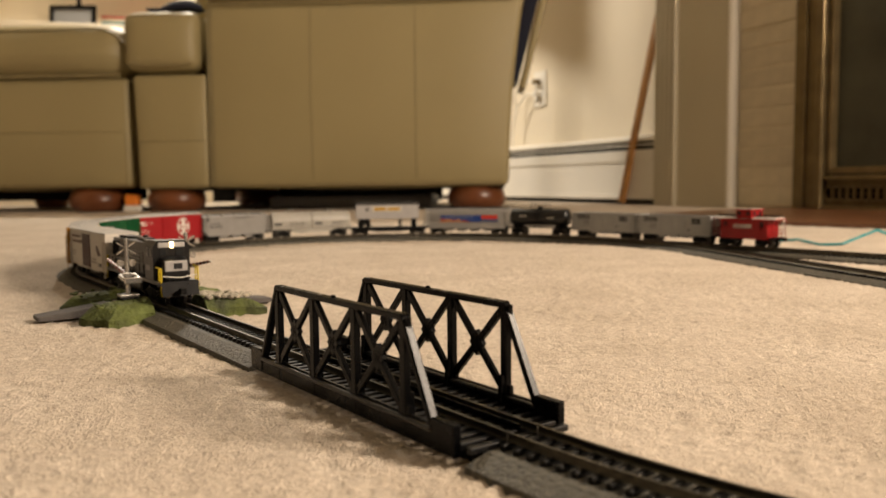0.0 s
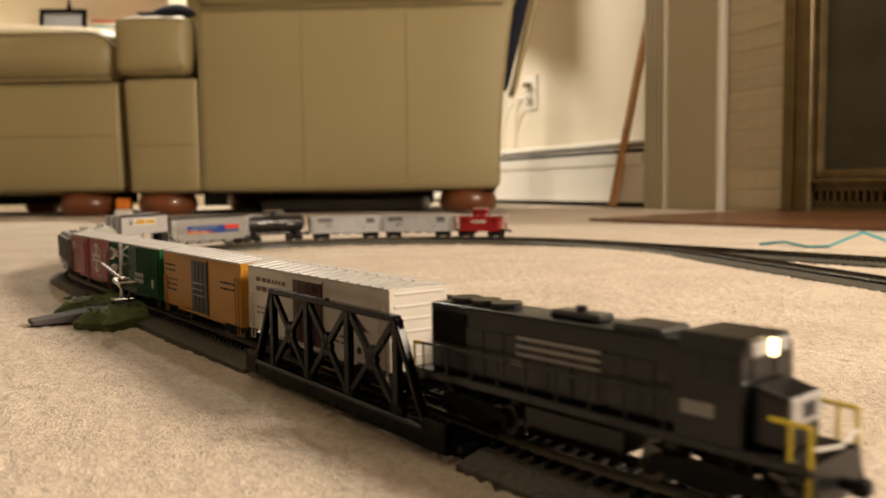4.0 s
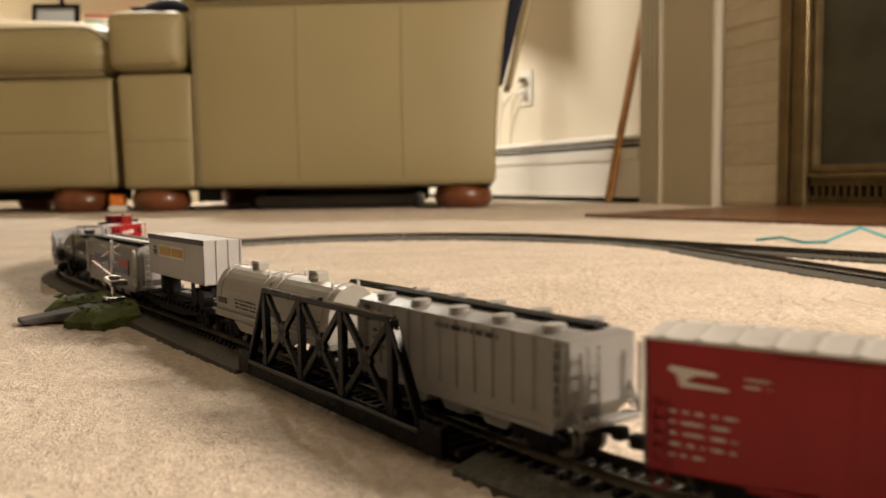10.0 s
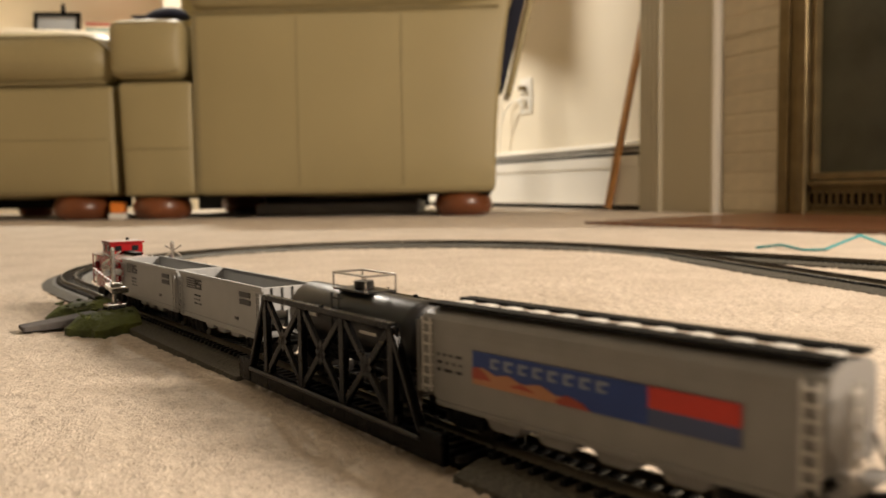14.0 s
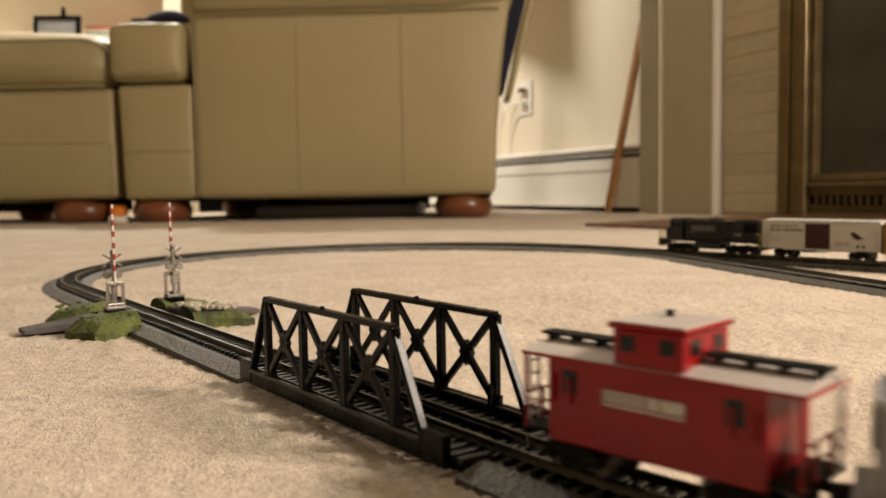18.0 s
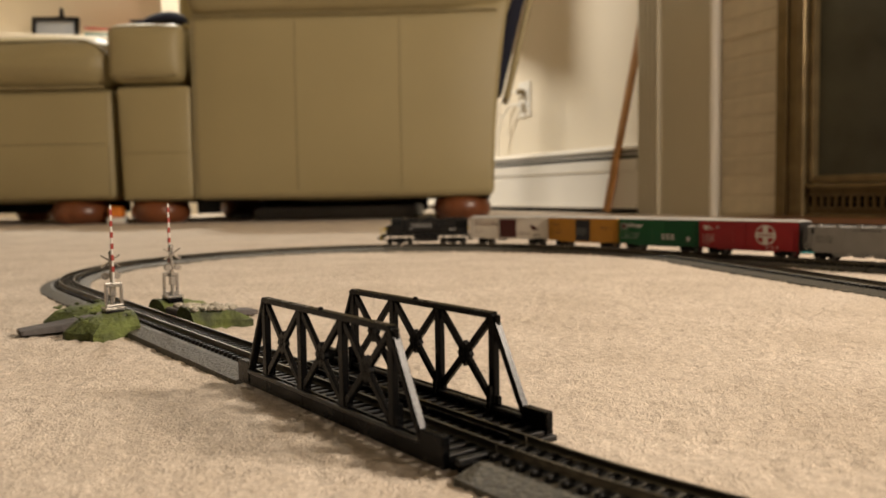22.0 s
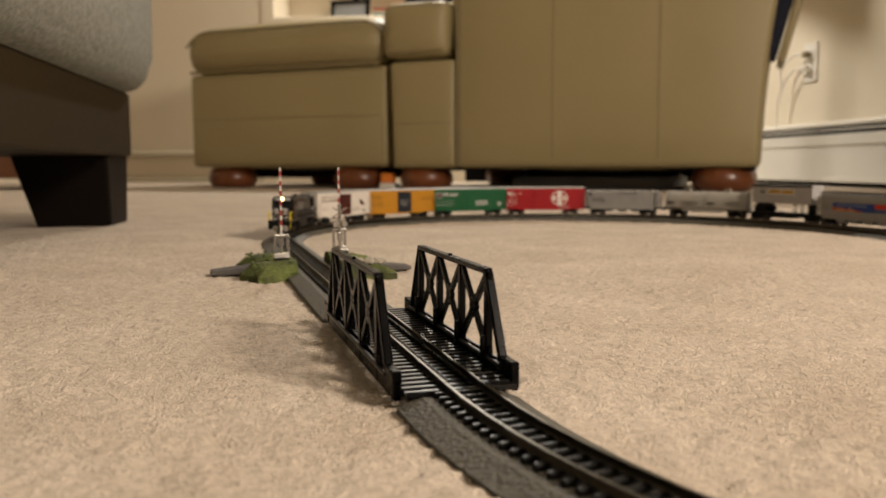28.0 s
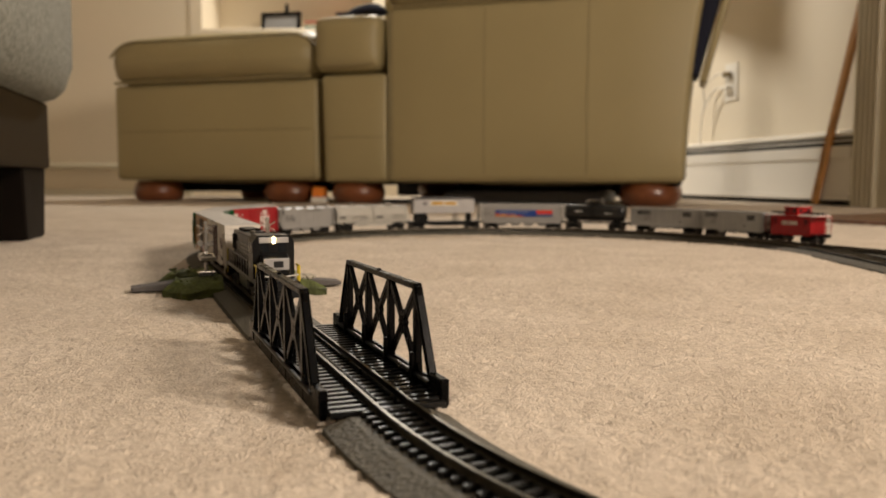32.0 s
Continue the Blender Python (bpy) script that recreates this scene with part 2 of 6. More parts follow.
def box(bm, x0, x1, y0, y1, z0, z1, bevel=0.0, seg=1, m=None):
    """A box between these coordinates, its edges rounded by bevel."""
    made = bmesh.ops.create_cube(bm, size=1.0)["verts"]
    for v in made:
        v.co = Vector((x0 + (v.co.x + 0.5) * (x1 - x0), y0 + (v.co.y + 0.5) * (y1 - y0), z0 + (v.co.z + 0.5) * (z1 - z0)))
    if bevel:
        edges = list({e for v in made for e in v.link_edges})
        out = bmesh.ops.bevel(bm, geom=edges, offset=bevel, segments=seg, affect="EDGES", profile=0.5)
        made = list({v for f in out["faces"] for v in f.verts} | {v for v in made if v.is_valid})
    if m is not None:
        for v in made:
            v.co = m @ v.co
    return made


def rod(bm, a, b, r, seg=8, r2=None, caps=True):
    """A round bar from a to b."""
    a, b = Vector(a), Vector(b)
    m = Matrix.Translation((a + b) / 2) @ (b - a).to_track_quat("Z", "Y").to_matrix().to_4x4()
    bmesh.ops.create_cone(bm, cap_ends=caps, segments=seg, radius1=r, radius2=r if r2 is None else r2, depth=(b - a).length, matrix=m)


def beam(bm, a, b, w, h, up=(0, 0, 1), bevel=0.0):
    """A square bar from a to b, w across and h along up."""
    a, b = Vector(a), Vector(b)
    x = (b - a).normalized()
    y = Vector(up).cross(x).normalized()
    z = x.cross(y)
    m = Matrix((x, y, z)).transposed().to_4x4()
    m.translation = (a + b) / 2
    d = (b - a).length
    box(bm, -d / 2, d / 2, -w / 2, w / 2, -h / 2, h / 2, bevel, 1, m)


def prism(bm, outline, y0, y1, m=None):
    """An outline of (x, z) pairs drawn out from y0 to y1."""
    n = len(outline)
    vs = [bm.verts.new((x, y, z)) for y in (y0, y1) for x, z in outline]
    bm.faces.new(vs[:n])
    bm.faces.new(vs[n:])
    for i in range(n):
        j = (i + 1) % n
        bm.faces.new((vs[i], vs[j], vs[n + j], vs[n + i]))
    if m is not None:
        for v in vs:
            v.co = m @ v.co


def tube_path(bm, points, r, seg=6):
    for a, b in zip(points[:-1], points[1:]):
        rod(bm, a, b, r, seg)


def sweep(bm, stations, profile, close=False):
    """A profile of (across, up) pairs carried along stations of (point, left)."""
    rings = [[bm.verts.new((p[0] + left[0] * a, p[1] + left[1] * a, p[2] + u)) for a, u in profile] for p, left in stations]
    n = len(profile)
    pairs = list(zip(rings[:-1], rings[1:])) + ([(rings[-1], rings[0])] if close else [])
    for r0, r1 in pairs:
        for i in range(n):
            j = (i + 1) % n
            bm.faces.new((r0[i], r0[j], r1[j], r1[i]))
    if not close:
        bm.faces.new(rings[0])
        bm.faces.new(rings[-1])


# ---- the loop of track ----
NORMAL, NEAR = Vector((0.78, 0.626, 0)).normalized(), 0.1614
ALONG = Vector((NORMAL.y, -NORMAL.x, 0))
RAIL_Z, TIE_Z = 0.0063, 0.0043
R1, R2, R3, BEND = 0.2434, 0.2572, 0.2465, 0.9904
H_NEAR = math.atan2(ALONG.y, ALONG.x)
S0, S1 = -0.5323, -0.104


def heading(h):
    return Vector((math.cos(h), math.sin(h), 0))


def outward(h):
    return Vector((math.sin(h), -math.cos(h), 0))


C1 = NORMAL * (NEAR + R1) + ALONG * S0
C2 = NORMAL * (NEAR + R2) + ALONG * S1
C3 = C2 + outward(H_NEAR + BEND) * (R2 - R3)
_d = C1 - C3
H_FAR = math.atan2(_d.y, _d.x) + math.asin((R3 - R1) / _d.length)
STRAIGHT = math.sqrt(_d.length**2 - (R3 - R1) ** 2)
# kind, start or centre, heading at the start, length, radius
PIECES = [
    ("line", NORMAL * NEAR + ALONG * S0, H_NEAR, S1 - S0, 0),
    ("arc", C2, H_NEAR, R2 * BEND, R2),
    ("arc", C3, H_NEAR + BEND, R3 * (H_FAR - H_NEAR - BEND), R3),
    ("line", C3 + outward(H_FAR) * R3, H_FAR, STRAIGHT, 0),
    ("arc", C1, H_FAR, R1 * (2 * math.pi + H_NEAR - H_FAR), R1),
]
LOOP = sum(p[3] for p in PIECES)
FAR_END = S0 + sum(p[3] for p in PIECES[:4])


def along(s):
    """The point on the loop at s metres, and its heading. s is ALONG's coordinate on the near straight."""
    u = (s - S0) % LOOP
    for kind, place, h, length, r in PIECES:
        if u <= length:
            break
        u -= length
    if kind == "line":
        return place + heading(h) * u, h
    return place + outward(h + u / r) * r, h + u / r


def station(s):
    p, h = along(s)
    return p, Vector((-math.sin(h), math.cos(h), 0))


BRIDGE = (-0.2285, -0.110)
ROADBED_PROFILE = [(-0.0172, -0.003), (-0.0169, 0.0011), (-0.0104, TIE_Z - 0.0012), (0.0100, TIE_Z - 0.0012), (0.0148, 0.0011), (0.0151, -0.003)]


def rail_profile(side):
    c = side * 0.0045
    return [(c - 0.00048, TIE_Z), (c + 0.00048, TIE_Z), (c + 0.0002, TIE_Z + 0.0005), (c + 0.0002, RAIL_Z - 0.0006), (c + 0.00038, RAIL_Z), (c - 0.00038, RAIL_Z), (c - 0.0002, RAIL_Z - 0.0006), (c - 0.0002, TIE_Z + 0.0005)]


def tie_mesh():
    bm = bmesh.new()
    box(bm, -0.00085, 0.00085, -0.0080, 0.0080, TIE_Z - 0.0018, TIE_Z + 0.0002, 0.0003)
    me = bpy.data.meshes.new("tie")
    bm.to_mesh(me)
    bm.free()
    me.materials.append(TIE)
    return me


TIE_MESH = tie_mesh()


def track_piece(name, places, label, roadbed=True, count_ties=True):
    """A section of track: roadbed, two rails and its ties, over a list of (point, left) stations."""
    t = thing(name, Matrix.Identity(4), label, "train track", "sections of the track")
    if roadbed:
        bm = bmesh.new()
        sweep(bm, places, ROADBED_PROFILE)
        part("roadbed", bm, ROADBED, t, "grey moulded plastic ballast")
    for side in (-1, 1):
        bm = bmesh.new()
        sweep(bm, places, rail_profile(side))
        part("rail", bm, RAIL, t, "worn nickel rail")
    return t


def add_ties(t, places, start=0.0):
    """Ties every 4 mm along the stations."""
    reach = start
    for (p, left), (q, left2) in zip(places[:-1], places[1:]):
        d = (q - p).length
        while reach < d:
            k = reach / d
            c, l = p.lerp(q, k), left.lerp(left2, k)
            ob = new("tie", TIE_MESH)
            ob.parent = t
            ob.matrix_basis = Matrix.Translation(c) @ Matrix.Rotation(math.atan2(-l.x, l.y), 4, "Z")
            reach += 0.0042
        reach -= d


def stations(s0, s1, step=0.012):
    n = max(2, int((s1 - s0) / step))
    return [station(s0 + (s1 - s0) * i / n) for i in range(n + 1)]


# ---- the setting ----
def carpet():
    """The carpet: a fine uneven sheet by the track, coarse towards the walls."""
    xs = np.unique(np.concatenate([np.linspace(-3.2, -0.6, 40), np.linspace(-0.6, -0.45, 40), np.linspace(-0.45, 0.5, 430), np.linspace(0.5, 0.7, 50), np.linspace(0.7, 4.4, 40)]))
    ys = np.unique(np.concatenate([np.linspace(-3.8, -0.1, 30), np.linspace(-0.1, -0.02, 10), np.linspace(-0.02, 0.75, 350), np.linspace(0.75, 1.1, 80), np.linspace(1.1, 4.2, 60)]))
    X, Y = np.meshgrid(xs, ys)
    rng = np.random.default_rng(4)
    Z = rng.normal(0, 0.00042, X.shape)
    for k in (7.0, 13.0, 29.0, 61.0):
        a, b, c = rng.uniform(0, 6.28, 3)
        Z += 0.010 / k * np.sin(k * X + a + 2 * np.sin(0.6 * k * Y + c)) * np.sin(k * Y + b) * 0.7
    verts = np.stack([X.ravel(), Y.ravel(), Z.ravel() - 0.0002], 1)
    w = len(xs)
    i = (np.arange(len(ys) - 1)[:, None] * w + np.arange(w - 1)).ravel()
    faces = np.stack([i, i + 1, i + w + 1, i + w], 1)
    me = bpy.data.meshes.new("floor")
    me.from_pydata(verts.tolist(), [], faces.tolist())
    me.materials.append(CARPET)
    me.shade_smooth()
    return tagged(new("floor", me), "beige cut-pile carpet with a slightly trodden nap", "carpet", kind="structure")


carpet()
WALL_DIR, WALL_N = Vector((0.47, -0.883, 0)).normalized(), Vector((-0.883, -0.47, 0)).normalized()
WALL_0 = Vector((0.505, 2.24, 0))
WALL_M = Matrix((WALL_DIR, WALL_N, (0, 0, 1))).transposed().to_4x4()
WALL_M.translation = WALL_0
BACK_K = 1.83
CORNER = WALL_0 - WALL_DIR * BACK_K
BACK_M = Matrix((-WALL_N, WALL_DIR, (0, 0, 1))).transposed().to_4x4()
BACK_M.translation = CORNER


def structure(name, m, boxes, mat, label, category="wall", bevel=0.0):
    bm = bmesh.new()
    for b in boxes:
        box(bm, *b, bevel)
    ob = part(name, bm, mat)
    ob.matrix_world = m
    return tagged(ob, label, category, kind="structure")


# Wall space: x along the wall towards the fireplace, y into the room. Back wall: x away from the corner to the left, y into the room.
structure("wall_east", WALL_M, [(-BACK_K - 0.1, 6.8, -0.12, 0.0, -0.01, 2.42)], WALL, "cream painted plaster wall with a soft lamp shadow")
structure("wall_north", BACK_M, [(-3.4, 0.0, -0.12, 0.0, -0.01, 2.42)], WALL, "cream painted plaster wall behind the sofa")
structure("wall_west", Matrix.Identity(4), [(-2.75, -2.65, -3.7, 2.9, -0.01, 2.42)], WALL, "plain cream painted wall")
structure("wall_south", Matrix.Identity(4), [(-2.75, 4.4, -3.7, -3.6, -0.01, 2.42)], WALL, "plain cream painted wall")
structure("ceiling", Matrix.Identity(4), [(-3.3, 4.4, -3.8, 4.6, 2.42, 2.5)], WHITE, "plain white painted ceiling", "ceiling")


# ---- track, bridge and crossing ----
def build_track():
    cuts = [BRIDGE[1], 0.02, 0.15, 0.30, 0.45, 0.60, 0.73, 0.85, 0.97, 1.09, 1.22, 1.35, 1.48, 1.61, 1.74, 1.87, 2.0, LOOP + BRIDGE[0] - 0.128, LOOP + BRIDGE[0]]
    for a, b in zip(cuts[:-1], cuts[1:]):
        gap = 0.0004
        t = track_piece("track_section", stations(a + gap, b - gap), "grey plastic roadbed track section with black ties and nickel rails")
        add_ties(t, stations(a, b), 0.002)
    # the siding that leaves the far straight and bends inward
    p, h = along(FAR_END - 0.012)
    places = []
    for i in range(30):
        k = i * 0.014
        a = h + math.pi - min(k, 0.115) / 0.25
        places.append((p.copy(), Vector((-math.sin(a), math.cos(a), 0))))
        p = p + Vector((math.cos(a), math.sin(a), 0)) * 0.014
    places = [(q + Vector((0, 0, -0.0003)), l) for q, l in places]
    t = track_piece("turnout", places, "grey plastic roadbed turnout with a curved leg leaving the loop")
    add_ties(t, [(q, -l) for q, l in places], 0.002)


build_track()
BM = Matrix((ALONG, Vector((-ALONG.y, ALONG.x, 0)), (0, 0, 1))).transposed().to_4x4()
BM.translation = NORMAL * NEAR + ALONG * ((BRIDGE[0] + BRIDGE[1]) / 2)


def build_bridge():
    """A snap-together through truss of black plastic. Local x along the track, y to its left."""
    b = thing("truss_bridge", BM, "glossy black plastic model truss bridge with crossed diagonals", "model bridge")
    L, W = (BRIDGE[1] - BRIDGE[0]) / 2, 0.0157
    top, low, foot = 0.0302, 0.0067, 0.0014
    mid, tl, bl, end = -0.0010, 0.0357, 0.0478, 0.0565
    for side in (-1, 1):
        y = side * W
        bm = bmesh.new()
        beam(bm, (mid - tl - 0.0004, y, top), (mid + tl + 0.0004, y, top), 0.0026, 0.0017, bevel=0.0003)
        box(bm, mid - 0.0006, mid + 0.0006, y - 0.0006, y + 0.0006, top, top + 0.0015, 0.0002)
        part("top_chord", bm, BLACK_PLASTIC, b)
        for e in (-1, 1):
            bm = bmesh.new()
            beam(bm, (mid + e * tl, y, top), (mid + e * bl, y, low), 0.0025, 0.0018, bevel=0.0004)
            part("end_post", bm, BLACK_PLASTIC, b)
        bm = bmesh.new()
        box(bm, mid - end, mid + end, y - 0.0009, y + 0.0009, foot, low, 0.0002)
        part("side_girder", bm, BLACK_PLASTIC, b)
        bm = bmesh.new()
        box(bm, mid - bl, mid + bl, y - 0.0016, y + 0.0016, low - 0.0012, low, 0.0003)
        part("bottom_chord", bm, GLOSS_PLASTIC, b)
        posts = [mid - tl, mid - tl / 3, mid + tl / 3, mid + tl]
        for x in posts:
            bm = bmesh.new()
            beam(bm, (x, y, foot), (x, y, top), 0.0024, 0.0020, up=(0, 1, 0), bevel=0.0002)
            part("post", bm, BLACK_PLASTIC, b)
            bm = bmesh.new()
            box(bm, x - 0.0024, x + 0.0024, y - 0.0007, y + 0.0007, low - 0.0004, low + 0.0024, 0.0002)
            box(bm, x - 0.0022, x + 0.0022, y - 0.0007, y + 0.0007, top - 0.0028, top + 0.0002, 0.0002)
            part("gusset", bm, BLACK_PLASTIC, b)
            bm = bmesh.new()
            box(bm, x - 0.0008, x + 0.0008, y - side * 0.0016 - 0.0007, y - side * 0.0016 + 0.0007, TIE_Z, low + 0.0052, 0.0002)
            part("knee_stub", bm, BLACK_PLASTIC, b)
        for x0, x1 in zip(posts[:-1], posts[1:]):
            for za, zb in ((low, top), (top, low)):
                bm = bmesh.new()
                beam(bm, (x0, y, za), (x1, y, zb), 0.0014, 0.0020, bevel=0.0002)
                part("diagonal", bm, BLACK_PLASTIC, b)
            bm = bmesh.new()
            cx, cz = (x0 + x1) / 2, (low + top) / 2
            prism(bm, [(cx - 0.0029, cz), (cx, cz + 0.0036), (cx + 0.0029, cz), (cx, cz - 0.0036)], y - 0.0007, y + 0.0007)
            part("centre_plate", bm, BLACK_PLASTIC, b)
        for e in (-1, 1):
            bm = bmesh.new()
            box(bm, min(e * bl, e * end) + mid, max(e * bl, e * end) + mid, y - 0.0012, y + 0.0012, foot + 0.0006, low + 0.0022, 0.0003)
            part("end_tab", bm, BLACK_PLASTIC, b)
    for y in (-0.0105, 0.0, 0.0105):
        bm = bmesh.new()
        box(bm, -L, L, y - 0.0012, y + 0.0012, -0.001, TIE_Z - 0.0012, 0.0002)
        part("floor_beam", bm, BLACK_PLASTIC, b)
    n = 29
    for i in range(n):
        bm = bmesh.new()
        x = -L + 0.0010 + (2 * L - 0.0022) * i / (n - 1)
        box(bm, x - 0.0010, x + 0.0010, -W + 0.001, W - 0.001, TIE_Z - 0.0015, TIE_Z, 0.0002)
        part("deck_tie", bm, GLOSS_PLASTIC, b)
    for side in (-1, 1):
        bm = bmesh.new()
        c = side * 0.0045
        prism(bm, [(u, v) for u, v in rail_profile(side)], -L, L, Matrix.Rotation(math.pi / 2, 4, "Z"))
        part("rail", bm, RAIL, b, "worn nickel rail")
        bm = bmesh.new()
        c = side * 0.0026
        box(bm, -L + 0.004, L - 0.004, c - 0.0003, c + 0.0003, TIE_Z, RAIL_Z - 0.0006)
        part("guard_rail", bm, BLACK_PLASTIC, b)


build_bridge()
CROSS_S = -0.385
CROSS_M = Matrix((ALONG, Vector((-ALONG.y, ALONG.x, 0)), (0, 0, 1))).transposed().to_4x4()
CROSS_M.translation = NORMAL * NEAR + ALONG * CROSS_S


def gate(side):
    """A crossing gate on its scenic base beside the track; returns the swinging arm. Local x along the track."""
    m = CROSS_M @ Matrix.Rotation(math.pi if side > 0 else 0, 4, "Z")
    g = thing("crossing_gate", m, "silver crossing gate with striped arm on a green scenic base", "crossing gate", "gates at the level crossing")
    rng = random.Random(7 + side)
    # two mossy strips with the road between them
    for x0, x1 in ((-0.036, -0.012), (0.004, 0.033)):
        bm = bmesh.new()
        n = 9
        grid = []
        for i in range(n):
            row = []
            for j in range(6):
                u, v = i / (n - 1), j / 5
                x = x0 + (x1 - x0) * u + 0.0022 * math.sin(5 * v + 3 * side + x0 * 90) * (1 if i in (0, n - 1) else 0.3)
                y = -0.0115 - 0.030 * v * (0.85 + 0.15 * math.sin(6 * u + side))
                edge = min(1.0, 3.2 * min(u, 1 - u), 3.2 * (1 - v))
                row.append(bm.verts.new((x, y, 0.0040 + 0.0052 * edge ** 0.6 - 0.0018 * v + rng.uniform(-0.0004, 0.0004))))
            grid.append(row)
        for i in range(n - 1):
            for j in range(5):
                bm.faces.new((grid[i][j], grid[i + 1][j], grid[i + 1][j + 1], grid[i][j + 1]))
        rim = [grid[i][0] for i in range(n)] + grid[-1][1:] + [grid[i][5] for i in range(n - 2, -1, -1)] + [grid[0][j] for j in range(4, 0, -1)]
        low = [bm.verts.new((v.co.x, v.co.y, -0.002)) for v in rim]
        for i in range(len(rim)):
            j = (i + 1) % len(rim)
            bm.faces.new((rim[i], rim[j], low[j], low[i]))
        part("base", bm, GRASS, g, "mossy green moulded grass")
    bm = bmesh.new()
    box(bm, -0.013, 0.005, -0.056, -0.0115, 0.0, 0.0066, 0.0008)
    for v in bm.verts:
        if v.co.y < -0.045:
            v.co.z *= 0.35
            v.co.x = -0.004 + (v.co.x + 0.004) * 0.7
    part("road_ramp", bm, ASPHALT, g, "grey moulded road")
    bm = bmesh.new()
    for i in range(60):
        x, y = rng.uniform(-0.034, -0.010), rng.uniform(-0.036, -0.0125)
        r = rng.uniform(0.0008, 0.0022)
        if side < 0:
            x, r = -0.004 + (x + 0.022) * 3, r * 0.6
            if -0.012 < x < 0.004:
                continue
        bmesh.ops.create_icosphere(bm, subdivisions=1, radius=r, matrix=Matrix.Translation((x, y, 0.0084 + 0.06 * (y + 0.02))) @ Matrix.Rotation(i, 4, "Z") @ Matrix.Diagonal((1.3, 0.9, 0.7, 1)))
    tagged(part("gravel", bm, ROCK if side > 0 else GRASS, g), kind="stuff")
    px, py, pz = 0.0135, -0.0185, 0.0088
    bm = bmesh.new()
    box(bm, px - 0.0050, px + 0.0050, py - 0.0040, py + 0.0040, pz - 0.002, pz + 0.0010, 0.0004)
    part("gate_foot", bm, BLACK_PLASTIC, g, "black gate socket")
    bm = bmesh.new()
    box(bm, px - 0.0042, px + 0.0042, py - 0.0044, py + 0.0044, pz + 0.0010, pz + 0.0024, 0.0003)
    part("foot_plate", bm, SILVER, g)
    bm = bmesh.new()
    rod(bm, (px, py, pz + 0.002), (px, py, pz + 0.0275), 0.0010, 10)
    rod(bm, (px, py, pz + 0.0275), (px, py, pz + 0.029), 0.0014, 10, 0.0006)
    part("post", bm, SILVER, g)
    bm = bmesh.new()
    box(bm, px - 0.0016, px + 0.0016, py - 0.0014, py + 0.0014, pz + 0.0075, pz + 0.0125, 0.0004)
    part("gate_motor", bm, SILVER, g)
    for e in (-1, 1):
        bm = bmesh.new()
        rod(bm, (px - 0.0026, py + 0.0026 * e, pz + 0.0170), (px - 0.0004, py + 0.0026 * e, pz + 0.0170), 0.0017, 12)
        part("signal_lamp", bm, SILVER, g)
        bm = bmesh.new()
        beam(bm, (px - 0.0012, py - 0.0042 * e, pz + 0.0212), (px - 0.0012, py + 0.0042 * e, pz + 0.0268), 0.0006, 0.0015, up=(1, 0, 0))
        part("crossbuck_board", bm, SILVER, g)
    bm = bmesh.new()
    prism(bm, [(-0.0009, 0.003), (0.0009, 0.003), (0.0005, 0.0395), (-0.0005, 0.0395)], -0.0004, 0.0004)
    arm = part("gate_arm", bm, P_LETTER, g, "red and white striped swinging arm")
    for i in range(6):
        bm = bmesh.new()
        z0 = 0.0085 + 0.0053 * i
        w = 0.00095 - 0.00007 * i
        box(bm, -w, w, -0.0006, 0.0006, z0, z0 + 0.0026)
        part("stripe", bm, RED, arm)
    for y in (-0.0034, 0.0034):
        bm = bmesh.new()
        box(bm, -0.0009, 0.0009, y - 0.0007, y + 0.0007, -0.0075, 0.0022, 0.0003)
        part("arm_side", bm, SILVER, arm)
    bm = bmesh.new()
    box(bm, -0.0014, 0.0014, -0.0040, 0.0040, -0.0085, -0.0068, 0.0004)
    part("counterweight", bm, SILVER, arm)
    bm = bmesh.new()
    box(bm, -0.0010, 0.0010, -0.0040, 0.0040, 0.0014, 0.0034, 0.0004)
    part("arm_yoke", bm, SILVER, arm)
    return arm, px + 0.0024, py


GATE_ARMS = [gate(-1), gate(1)]


# ---- the train: local x ahead, y to the left, z from the rail's top ----
def wheel(bm, x, y, r=0.0029):
    s = 1 if y > 0 else -1
    rod(bm, (x, y - 0.0009 * s, r), (x, y + 0.0007 * s, r), r, 14)
    rod(bm, (x, y - 0.0013 * s, r), (x, y - 0.0009 * s, r), r + 0.0005, 14)


